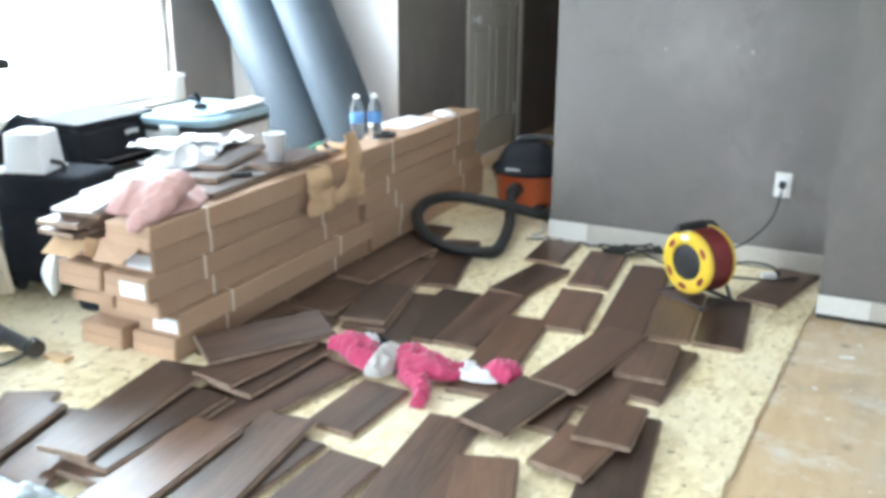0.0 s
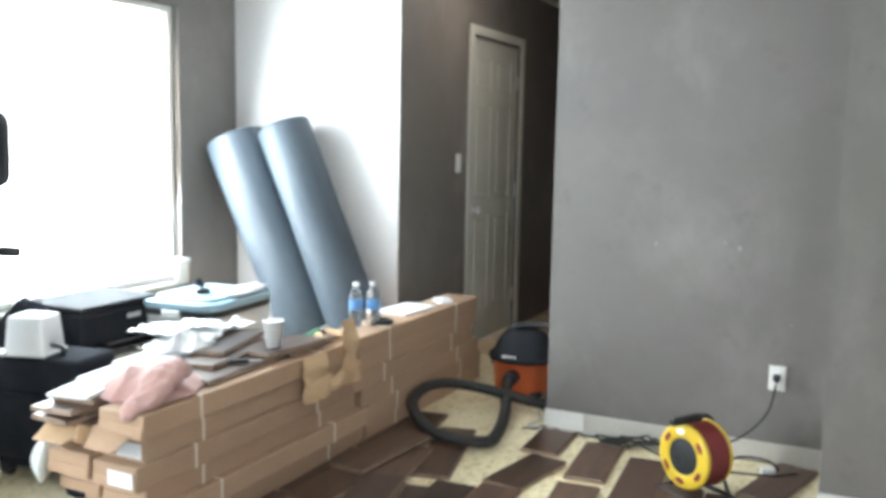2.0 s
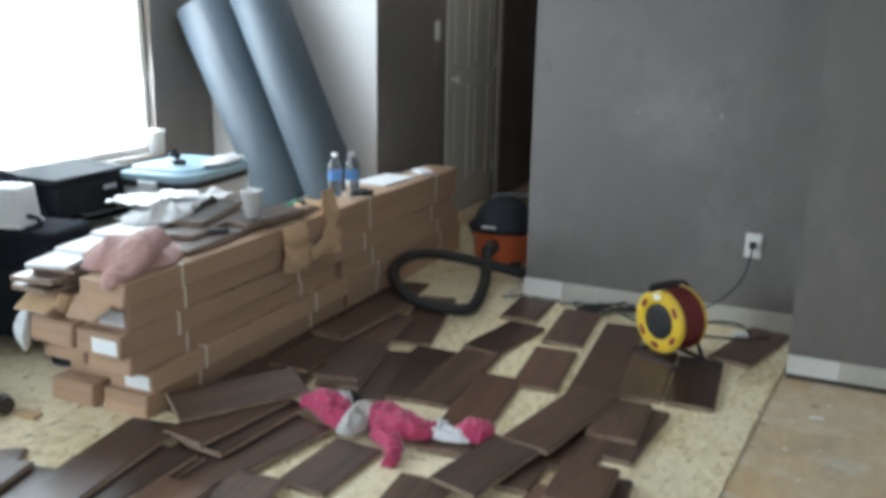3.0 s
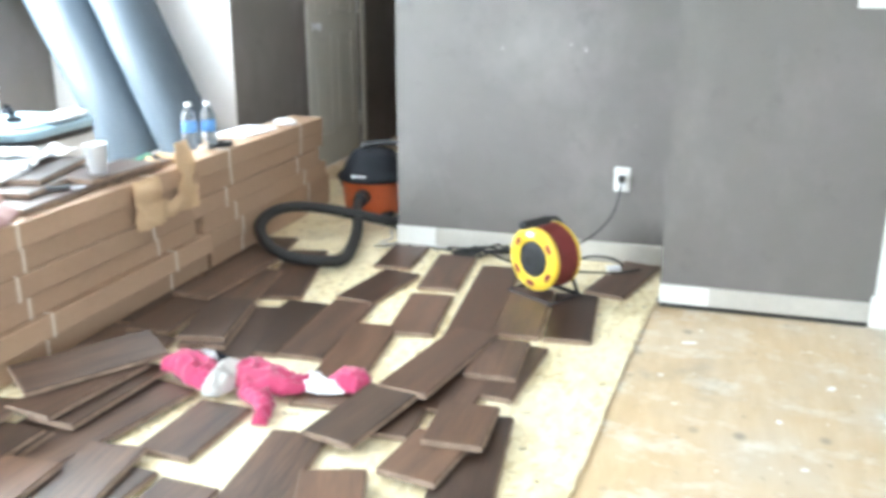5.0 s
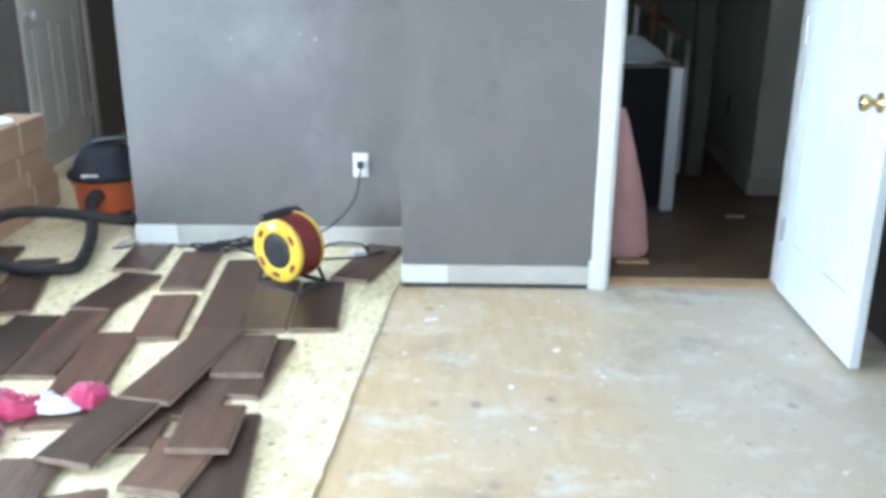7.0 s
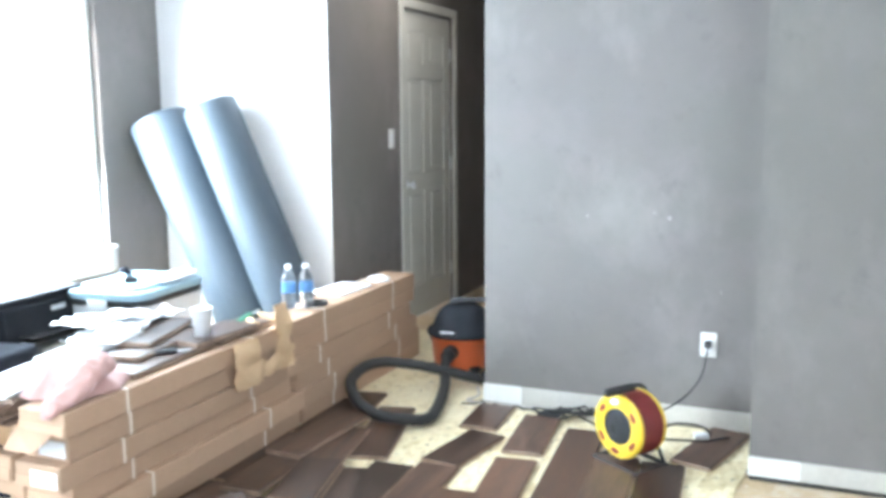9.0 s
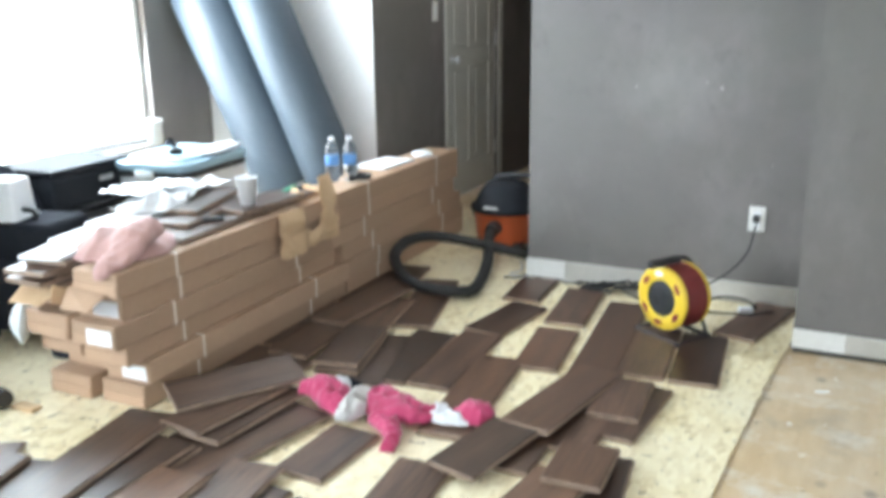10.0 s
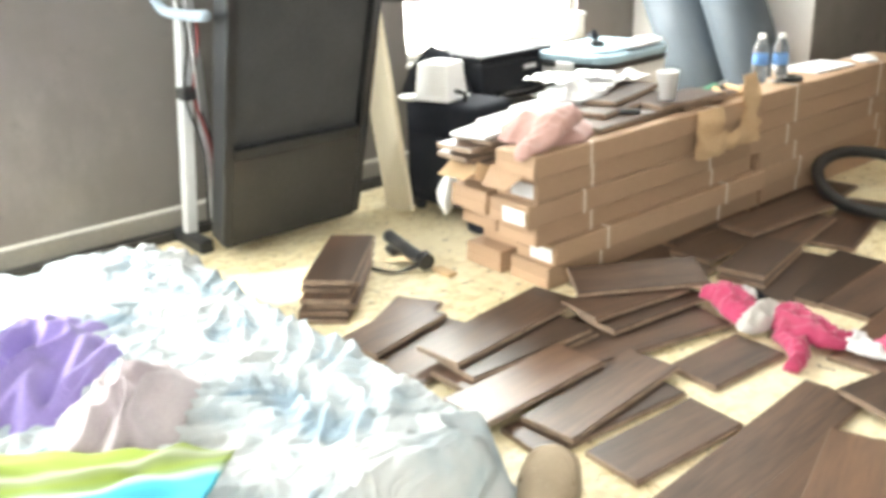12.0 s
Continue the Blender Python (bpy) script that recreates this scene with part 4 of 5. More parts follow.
# an opened flap at the near end of the top carton, and one lower down
def flap(name, pts, mat, label, t=0.003):
    bm = bmesh.new()
    vs = [bm.verts.new(p) for p in pts]
    f = bm.faces.new(vs)
    r = bmesh.ops.extrude_face_region(bm, geom=[f])
    d = f.normal.copy() if f.normal.length else Vector((0, 0, 1))
    bm.normal_update()
    d = f.normal.copy()
    for v in [g for g in r["geom"] if isinstance(g, bmesh.types.BMVert)]:
        v.co += d * t
    ob = finish(name, bm, mat)
    return tagged(ob, label, "cardboard flap", "opened carton flaps")


flap("cardboard_flap", [(-2.19, 1.992, 0.438), (-2.02, 1.987, 0.430), (-2.05, 1.930, 0.388), (-2.18, 1.940, 0.378)], M_CARD, "opened brown flap of the top carton, bent down")
flap("cardboard_flap", [(-2.20, 1.997, 0.43), (-2.20, 1.94, 0.455), (-2.195, 1.925, 0.40), (-2.198, 1.997, 0.37)], M_CARD_IN, "opened side flap of the top carton")
flap("cardboard_flap", [(-2.41, 2.01, 0.420), (-2.23, 2.01, 0.420), (-2.25, 1.92, 0.385), (-2.40, 1.93, 0.375)], M_CARD_IN, "opened pale flap hanging from a carton")
cloth_heap("plastic_wrap", pose(-2.44, 2.02, 0.28, 80, 0, -60), 0.06, 0.09, 0.05, M_CLEAR, "scrap of clear plastic wrap hanging by the cartons", "plastic wrap", 9, n=24)

# torn cardboard hanging over the front of the stack
bm = bmesh.new()
NU, NV = 44, 34
grid = {}
for i in range(NU + 1):
    for j in range(NV + 1):
        u, v = i / NU, j / NV
        y = 2.825 + 0.42 * u + 0.02 * noise.noise((u * 5, v * 5, 2))
        z = 0.600 - 0.28 * v + 0.020 * noise.noise((u * 6, 1, v * 3)) - 0.05 * (1 - u) * (v < 0.3) * (0.3 - v)
        x = -1.958 + 0.022 * math.sin(u * 7) * v + 0.020 * noise.noise((u * 5, v * 5, 7)) - 0.10 * max(0.0, 0.3 - v)
        grid[i, j] = (x, y, z)


def in_torn(u, v):
    e = 0.045 * noise.noise((u * 7, v * 7, 3)) + 0.02 * noise.noise((u * 25, v * 25, 8))
    left = u < 0.36 + e and v > 0.32 + 0.25 * e
    bottom = v > 0.72 + e and u < 0.96
    right = 0.74 + e < u < 0.97 + e
    return (left and v < 0.97 + e) or (bottom and v < 0.98 + e) or right


vmap = {}
for i in range(NU):
    for j in range(NV):
        if in_torn((i + 0.5) / NU, (j + 0.5) / NV):
            q = []
            for k in ((i, j), (i + 1, j), (i + 1, j + 1), (i, j + 1)):
                if k not in vmap:
                    vmap[k] = bm.verts.new(grid[k])
                q.append(vmap[k])
            bm.faces.new(q)
torn = tagged(finish("torn_cardboard", bm, M_CARD_IN), "torn piece of pale cardboard hanging over the carton stack", "cardboard")
sol = torn.modifiers.new("thickness", "SOLIDIFY")
sol.thickness = 0.004

# planks piled on the top of the stack; their pale undersides stick out at the end
TOP = 0.003 + 6 * LAYER
TOP2 = 0.003 + 5 * LAYER
for i, (x, y, top, turn, ln) in enumerate(((-2.330, 2.30, TOP2 + 0.020, 2, 0.62), (-2.325, 2.27, TOP2 + 0.038, -2, 0.66), (-2.345, 2.30, TOP2 + 0.056, 3, 0.60), (-2.345, 2.28, TOP2 + 0.074, 5, 0.70),
                                           (-2.335, 2.32, TOP2 + 0.092, 6, 0.62), (-2.33, 2.86, TOP2 + 0.020, 0, 0.45), (-2.33, 2.86, TOP2 + 0.038, 1, 0.45), (-2.33, 2.86, TOP2 + 0.056, -1, 0.45), (-2.33, 2.86, TOP2 + 0.074, 0, 0.45),
                                           (-2.12, 2.58, TOP + 0.0195, 3, 0.46), (-2.285, 2.68, TOP + 0.0197, -2, 0.56), (-2.23, 2.70, TOP + 0.038, 9, 0.48), (-2.30, 2.78, TOP + 0.056, 15, 0.42), (-2.11, 2.90, TOP + 0.038, -5, 0.36), (-2.12, 3.02, TOP + 0.0195, 3, 0.38))):
    plank(x, y, top, turn, ln, group="planks on the carton stack", label="dark walnut plank lying on the carton stack")
for i, (x, y, z, turn, ln) in enumerate(((-2.345, 2.16, TOP2 + 0.095, 14, 0.36), (-2.36, 2.30, TOP2 + 0.108, 8, 0.34), (-2.37, 2.46, TOP2 + 0.121, 4, 0.30))):
    ob = finish("pale_board", box((-0.075, -ln / 2, 0), (0.075, ln / 2, 0.012), 0.002), M_LABEL)
    ob.matrix_basis = pose(x, y, z, 0, 0, turn)
    tagged(ob, "pale thin board on the planks", "board", "pale boards on the stack")
rose = cloth_heap("rose_cloth", pose(-2.165, 2.225, TOP + 0.003, 0, 0, 20), 0.150, 0.20, 0.085, M_ROSE, "crumpled dusty rose cloth draped over the carton stack", "cloth", 2, n=72, fold=0.28, freq=5, stretch=(1.3, 0.5), edge=0.12, drop=3)
cloth_heap("white_cloth", pose(-2.385, 2.60, TOP + 0.052, 0, 0, 20), 0.11, 0.15, 0.060, M_WHITE_CLOTH, "crumpled white cloth on the planks", "cloth", 6, n=64, fold=0.45, freq=9, edge=0.16)

cup = base("paper_cup", pose(-2.10, 2.82, TOP + 0.039), "white paper cup with a rolled rim", "cup")
bm = bmesh.new()
lathe(bm, [(0.0, 0.002), (0.028, 0.002), (0.028, 0.0), (0.030, 0.0), (0.041, 0.104), (0.0432, 0.105), (0.0432, 0.110), (0.040, 0.110), (0.0385, 0.104), (0.0275, 0.006), (0.0, 0.006)], 32)
part("shell", bm, M_LABEL, cup, "", True)


def bottle(x, y, z):
    b = base("water_bottle", pose(x, y, z), "clear plastic water bottle with a blue wrap", "bottle", "water bottles on the stack")
    bm = bmesh.new()
    lathe(bm, [(0.0, 0.004), (0.022, 0.0), (0.031, 0.006), (0.0325, 0.02), (0.031, 0.03), (0.0325, 0.04), (0.031, 0.05), (0.0325, 0.06), (0.0315, 0.075), (0.0315, 0.125), (0.0325, 0.132), (0.028, 0.155), (0.016, 0.178), (0.0125, 0.184), (0.0125, 0.196), (0.0, 0.197)], 28)
    part("body", bm, M_BOTTLE, b, "", True)
    bm = bmesh.new()
    lathe(bm, [(0.0322, 0.078), (0.0328, 0.079), (0.0328, 0.122), (0.0322, 0.123)], 28)
    part("wrap", bm, M_LABEL_BLUE, b, "blue printed wrap", True)
    bm = bmesh.new()
    lathe(bm, [(0.0, 0.189), (0.0150, 0.189), (0.0150, 0.203), (0.013, 0.205), (0.0, 0.205)], 24)
    part("cap", bm, M_LABEL, b, "white screw cap")
    return b


bottle(-2.135, 3.50, TOP + 0.002)
bottle(-2.075, 3.555, TOP + 0.002)
pad = base("paper_pad", pose(-2.13, 3.98, TOP + 0.002, 0, 0, -4), "white paper pad lying on the cartons", "paper pad")
part("paper_block", box((-0.09, -0.15, 0), (0.09, 0.15, 0.008), 0.001), M_LABEL, pad)
part("backing", box((-0.091, -0.151, -0.0015), (0.091, 0.151, -0.0002)), M_CARD, pad)
cloth_heap("white_rag", pose(-2.08, 4.30, TOP + 0.002, 0, 0, 40), 0.05, 0.10, 0.028, M_WHITE_CLOTH, "white crumpled rag at the end of the stack", "rag", 12, n=30)
tape = base("tape_roll", pose(-2.06, 3.62, TOP + 0.002), "black roll of tape lying flat", "tape")
bm = bmesh.new()
lathe(bm, [(0.030, 0.0), (0.052, 0.0), (0.052, 0.018), (0.030, 0.018), (0.030, 0.0)], 28)
part("roll", bm, M_RUBBER, tape)
tool = base("pry_tool", pose(-2.18, 3.22, TOP + 0.004, 0, 0, 15), "hand tool with a green handle", "tool")
part("handle", box((-0.012, -0.09, 0), (0.012, 0.06, 0.022), 0.005, 2), M_GREEN, tool, "green plastic handle")
part("blade", box((-0.008, 0.06, 0.006), (0.008, 0.18, 0.012), 0.001), M_STEEL, tool, "steel blade")
knife = base("utility_knife", pose(-2.11, 2.60, TOP + 0.0212, 0, 0, -50), "grey utility knife on a plank", "knife")
part("grip", box((-0.012, -0.06, 0), (0.012, 0.05, 0.016), 0.004, 2), M_BLACK, knife)
part("blade", box((-0.008, 0.05, 0.005), (0.008, 0.10, 0.009), 0.001), M_STEEL, knife)
for i, (x, y, turn, a, b) in enumerate(((-2.10, 3.14, 35, 0.10, 0.03), (-2.06, 3.24, -20, 0.08, 0.035), (-2.14, 3.32, 70, 0.11, 0.025), (-2.05, 3.08, 10, 0.06, 0.04))):
    ob = finish("wood_offcut", box((-b / 2, -a / 2, 0), (b / 2, a / 2, 0.014), 0.002), M_PINE)
    ob.matrix_basis = pose(x, y, TOP + 0.0015 + (0.018 if i in (0, 3) else 0), 0, 0, turn)
    tagged(ob, "small pale wood offcut on the stack", "offcut", "wood offcuts on the stack")


# ---- cable reel, vacuum and cords ----
reel = base("cable_reel", pose(-0.580, 3.415, 0.003, 0, 0, -33), "yellow and red cable reel on a black tubular stand", "cable reel")
# own frame: the face looks along -y, the axle runs along y
RC = 0.168


def disc(bm, y, profile, n=40):
    lathe(bm, profile, n, Matrix.Translation((0, y, RC)) @ pose(0, 0, 0, 90))


bm = bmesh.new()
disc(bm, 0.0, [(0.072, -0.004), (0.072, 0.010), (0.079, 0.013), (0.118, 0.013), (0.128, 0.008), (0.130, 0.0), (0.126, -0.008), (0.072, -0.006)], 48)
front = part("front_disc", bm, M_YELLOW, reel, "yellow plastic face ring", True)
for a in (35, 100, 145, 215, 265, 325):
    c, s_ = 0.099 * math.cos(radians(a)), 0.099 * math.sin(radians(a))
    bm = bmesh.new()
    lathe(bm, [(0.0, 0.0), (0.016, 0.0), (0.017, 0.0015), (0.0, 0.0018)], 18, Matrix.Translation((c, -0.0128, RC + s_)) @ pose(0, 0, 0, 90) @ pose(0, 0, 0, 0, 0, a) @ Matrix.Diagonal((0.70, 1.35, 1, 1)))
    part("cut_out", bm, M_LABEL if a == 100 else M_RED, front, "dark oval opening" if a != 100 else "pale oval sticker")
bm = bmesh.new()
disc(bm, 0.0, [(0.0, 0.010), (0.060, 0.010), (0.066, 0.006), (0.071, 0.012), (0.0715, -0.002), (0.0, -0.002)], 36)
hub = part("hub", bm, M_BLACK, reel, "black socket hub", True)
for a in (90, 210, 330):
    bm = bmesh.new()
    lathe(bm, [(0.0, 0.0), (0.017, 0.0), (0.019, 0.004), (0.0, 0.005)], 18, Matrix.Translation((0.026 * math.cos(radians(a)), -0.0095, RC + 0.026 * math.sin(radians(a)))) @ pose(0, 0, 0, 90))
    part("socket", bm, M_RUBBER, hub)
bm = bmesh.new()
disc(bm, 0.0, [(0.060, -0.006), (0.104, -0.010)] + [(0.117 + 0.006 * (i % 2) + 0.0006 * i, -0.012 - 0.0085 * i) for i in range(13)] + [(0.104, -0.120), (0.060, -0.122)], 40)
part("wound_cable", bm, M_RED, reel, "dark red wound cable", True)
bm = bmesh.new()
disc(bm, 0.125, [(0.0, -0.006), (0.124, -0.006), (0.128, 0.0), (0.124, 0.006), (0.0, 0.006)], 48)
part("back_disc", bm, M_YELLOW, reel, "yellow plastic back disc", True)
for y in (-0.03, 0.150):  # the uprights stand behind the drum
    bm = bmesh.new()
    tube(bm, smooth_line([(-0.12, y, 0.012), (-0.06, y, 0.014), (0.06, y, 0.014), (0.12, y, 0.012)], 4), 0.009, 8)
    if y > 0:
        tube(bm, smooth_line([(-0.10, y, 0.014), (-0.05, y, 0.10), (0.0, y, RC), (0.0, y, 0.27), (0.0, y - 0.04, 0.315), (0.0, y - 0.10, 0.318)], 5), 0.008, 8)
        tube(bm, smooth_line([(0.10, y, 0.014), (0.05, y, 0.10), (0.0, y, RC)], 5), 0.008, 8)
    part("stand", bm, M_RUBBER, reel, "black tubular stand", True)
for x in (-0.115, 0.115):
    bm = bmesh.new()
    tube(bm, [(x, -0.03, 0.012), (x, 0.07, 0.012), (x, 0.150, 0.012)], 0.009, 8)
    part("foot_bar", bm, M_RUBBER, reel, "", True)
bm = bmesh.new()
add_box(bm, (-0.016, -0.085, 0.300), (0.016, 0.075, 0.332), 0.010, None, 2)
part("carry_handle", bm, M_RUBBER, reel, "black plastic carry handle", True)

cord = tagged(finish("extension_lead", (lambda b: (tube(b, smooth_line([(-0.313, YA - 0.012, 0.392), (-0.312, YA - 0.035, 0.372), (-0.335, YA - 0.050, 0.25), (-0.40, YA - 0.10, 0.165), (-0.47, 3.80, 0.13), (-0.53, 3.66, 0.16)], 8), 0.0045, 8), b)[1])(bmesh.new()), M_RUBBER, smooth=True),
              "black power cord from the wall outlet to the reel", "cord")
bm = box((-0.014, -0.034, -0.014), (0.014, -0.001, 0.014), 0.004, 2)
plug = part("plug", bm, M_RUBBER, cord)
plug.matrix_basis = pose(-0.313, YA - 0.008, 0.392)


def floor_cord(pts, r, label, mat=None):
    bm = bmesh.new()
    tube(bm, smooth_line(pts, 7), r, 7)
    return tagged(finish("cable", bm, mat or M_RUBBER, smooth=True), label, "cable", "cables on the floor")


rng = random.Random(8)
loop = [(-1.44 + 0.0, 3.90, 0.009)]
for i in range(9):
    loop.append((-1.38 + i * 0.035, 3.915 + rng.uniform(-0.02, 0.035), 0.010 + 0.006 * (i % 2)))
loop += [(-1.02 + rng.uniform(-0.05, 0.12), 3.90 + rng.uniform(-0.07, 0.06), 0.012 + 0.01 * (i % 3)) for i in range(12)] + [(-0.80, 3.86, 0.012), (-0.62, 3.70, 0.03)]
floor_cord(loop, 0.0045, "thin black cable trailing along the wall")
coil = [(-0.90 + 0.16 * math.cos(a * 0.9) * (1 - 0.02 * a) + 0.02 * math.sin(3 * a), 3.88 + 0.045 * math.sin(a), 0.026 + 0.012 * math.sin(2.3 * a) + 0.0012 * a) for a in [i * 0.5 for i in range(44)]]
floor_cord(coil, 0.005, "tangled black cable beside the reel")
floor_cord([(-0.47, 3.62, 0.10), (-0.40, 3.70, 0.11), (-0.31, 3.76, 0.09), (-0.27, 3.80, 0.045), (-0.33, 3.82, 0.028)], 0.005, "black cable looping behind the reel")
floor_cord([(-0.46, 3.60, 0.07), (-0.36, 3.68, 0.05), (-0.28, 3.73, 0.040), (-0.24, 3.80, 0.030), (-0.20, 3.84, 0.028)], 0.005, "black cable looping behind the reel")
floor_cord([(-1.45, 4.15, 0.02), (-1.40, 4.03, 0.012), (-1.43, 3.95, 0.010), (-1.30, 3.93, 0.012), (-1.12, 3.96, 0.010), (-0.95, 3.955, 0.012), (-0.78, 3.90, 0.014)], 0.006, "dusty cable lying at the foot of the wall", M_GREY_CLOTH)
adapter = base("power_adapter", pose(-0.31, 3.80, 0.0215, 0, 0, 25), "white plug adapter on a cable end", "adapter")
part("body", box((-0.03, -0.018, 0), (0.03, 0.018, 0.026), 0.006, 2), M_LABEL, adapter)

vac = base("shop_vacuum", pose(-1.655, 4.47, 0.003), "orange shop vacuum with a black motor head", "vacuum cleaner")
bm = bmesh.new()
lathe(bm, [(0.0, 0.03), (0.150, 0.03), (0.158, 0.05), (0.172, 0.185), (0.176, 0.19), (0.176, 0.205), (0.0, 0.205)], 40)
drum = part("drum", bm, M_ORANGE, vac, "orange plastic drum", True)
bm = bmesh.new()
lathe(bm, [(0.0, 0.203), (0.190, 0.203), (0.196, 0.213), (0.190, 0.232), (0.168, 0.245), (0.150, 0.285), (0.124, 0.330), (0.100, 0.352), (0.060, 0.360), (0.0, 0.361)], 40)
part("motor_head", bm, M_BLACK_MATT, vac, "black motor head", True)
bm = bmesh.new()
tube(bm, smooth_line([(-0.06, -0.02, 0.34), (-0.04, -0.02, 0.378), (0.06, -0.01, 0.392), (0.16, 0.0, 0.388), (0.185, 0.0, 0.33)], 6), 0.016, 10)
part("carry_handle", bm, M_BLACK, vac, "", True)
bm = bmesh.new()
add_cyl(bm, pose(0, -0.160, 0.135, 90), 0.040, 0.036, 0.050, 24)
part("inlet_port", bm, M_BLACK, vac)
for s in (-1, 1):
    part("latch", box((s * 0.178 - 0.010, -0.02, 0.15), (s * 0.178 + 0.010, 0.02, 0.235), 0.004), M_BLACK, vac)
part("badge", box((-0.06, -0.182, 0.225), (0.02, -0.172, 0.245), 0.003), M_LABEL, vac, "pale badge plate")
for a in (45, 135, 225, 315):
    c, s_ = math.cos(radians(a)), math.sin(radians(a))
    bm = bmesh.new()
    add_box(bm, (0.13, -0.03, 0.028), (0.185, 0.03, 0.05), 0.006, pose(0, 0, 0, 0, 0, a))
    bmesh.ops.create_uvsphere(bm, u_segments=14, v_segments=8, radius=0.016, matrix=Matrix.Translation((0.17 * c, 0.17 * s_, 0.016)))
    part("caster", bm, M_BLACK, vac, "", True)
bm = bmesh.new()
path = smooth_line([(-1.655, 4.265, 0.138), (-1.63, 4.16, 0.11), (-1.56, 3.98, 0.055), (-1.49, 3.72, 0.035), (-1.475, 3.56, 0.036), (-1.56, 3.475, 0.054), (-1.68, 3.47, 0.062), (-1.82, 3.55, 0.085), (-1.93, 3.70, 0.12), (-1.945, 3.86, 0.145),
                    (-1.88, 3.97, 0.150), (-1.75, 4.03, 0.135), (-1.60, 4.09, 0.10), (-1.47, 4.16, 0.06), (-1.42, 4.20, 0.045)], 16)
tube(bm, path, 0.026, 12, 0.07)
hose = tagged(finish("vacuum_hose", bm, M_RUBBER, smooth=True), "black corrugated vacuum hose curled on the floor", "hose")
for a, b in ((path[0], path[6]), (path[-7], path[-1])):
    bm = bmesh.new()
    tube(bm, [a, (a + b) / 2, b], 0.036, 16)
    part("cuff", bm, M_BLACK, hose, "smooth black end cuff", True)
bm = bmesh.new()
tube(bm, [(-1.40, 4.42, 0.05), (-1.405, 4.43, 0.25), (-1.41, 4.44, 0.48)], 0.016, 12)
tagged(finish("vacuum_wand", bm, M_STEEL, smooth=True), "grey vacuum wand standing by the wall", "wand")


# ---- rolls of underlay in the corner ----
def underlay_roll(foot, head, r, label):
    d = base("underlay_roll", Matrix.Translation(foot) @ (Vector(head) - Vector(foot)).to_track_quat("Z", "Y").to_matrix().to_4x4(), label, "roll", "rolls in the corner")
    ln = (Vector(head) - Vector(foot)).length
    bm = bmesh.new()
    prof = [(0.0, 0.004), (0.03, 0.004), (0.03, 0.0), (r - 0.006, 0.0), (r, 0.006), (r * 1.01, ln * 0.3), (r * 0.99, ln * 0.7), (r, ln - 0.012), (r - 0.008, ln), (r * 0.72, ln - 0.004), (r * 0.70, ln + 0.002), (0.03, ln), (0.03, ln - 0.03), (0.0, ln - 0.03)]
    lathe(bm, prof, 48)
    part("sheet", bm, M_FOAM, d, "", True)
    bm = bmesh.new()
    add_box(bm, (-r - 0.003, 0.0, 0.02), (-r + 0.008, 0.05, ln - 0.02), 0.003)
    part("loose_edge", bm, M_FOAM, d)
    return d


underlay_roll((-2.690, 4.14, 0.004), (-3.350, 4.12, 1.365), 0.172, "grey rolled underlay leaning in the corner by the window")
underlay_roll((-2.375, 4.14, 0.004), (-3.005, 4.12, 1.440), 0.150, "taller grey rolled underlay leaning in the corner")

# ---- between the stack and the window ----
table = base("low_table", pose(-3.10, 2.78, 0.003), "dark low table under the window", "table")
part("top", box((-0.30, -0.24, 0.42), (0.22, 0.42, 0.45), 0.004), M_BLACK, table)
for x, y in ((-0.27, -0.21), (0.19, -0.21), (-0.27, 0.39), (0.19, 0.39)):
    part("leg", box((x - 0.02, y - 0.02, 0), (x + 0.02, y + 0.02, 0.42), 0.003), M_BLACK, table)
printer = base("printer", pose(-3.12, 2.86, 0.4535, 0, 0, 2), "black desktop printer with a grey badge", "printer")
part("body", box((-0.20, -0.24, 0.0), (0.17, 0.24, 0.155), 0.014, 2), M_BLACK_MATT, printer)
part("lid", box((-0.20, -0.235, 0.157), (0.16, 0.235, 0.185), 0.008, 2), M_BLACK_MATT, printer)
part("tray", box((0.172, -0.17, 0.02), (0.24, 0.17, 0.03), 0.003), M_BLACK_GLOSS, printer)
part("badge", box((0.171, 0.02, 0.105), (0.174, 0.10, 0.125)), M_SILVER, printer, "grey badge plate")
cloth_heap("black_bag", pose(-3.13, 2.52, 0.4535), 0.20, 0.17, 0.24, M_BLACK_CLOTH, "slumped black fabric bag under the window", "bag", 14, n=40, fold=0.25, freq=6)
case = base("suitcase", pose(-2.90, 2.45, 0.003, 0, 0, 10), "black fabric suitcase standing on its wheels", "suitcase")
part("shell", box((-0.20, -0.13, 0.045), (0.20, 0.13, 0.50), 0.030, 3), M_BLACK_CLOTH, case, "", True)
part("front_pocket", box((-0.15, -0.165, 0.10), (0.15, -0.129, 0.36), 0.016, 2), M_BLACK_CLOTH, case, "", True)
for x in (-0.16, 0.16):
    bm = bmesh.new()
    add_cyl(bm, pose(x - 0.012, -0.09, 0.026, 0, 90, 0), 0.026, 0.026, 0.024, 20)
    part("wheel", bm, M_RUBBER, case)
    part("wheel_housing", box((x - 0.022, -0.13, 0.022), (x + 0.022, -0.05, 0.075), 0.008), M_BLACK, case)
    part("foot", box((x - 0.02, 0.07, 0.0), (x + 0.02, 0.11, 0.046), 0.004), M_BLACK, case)
bm = bmesh.new()
tube(bm, smooth_line([(-0.08, -0.05, 0.50), (-0.07, -0.05, 0.535), (0.07, -0.05, 0.535), (0.08, -0.05, 0.50)], 5), 0.010, 8)
part("grip", bm, M_RUBBER, case, "", True)
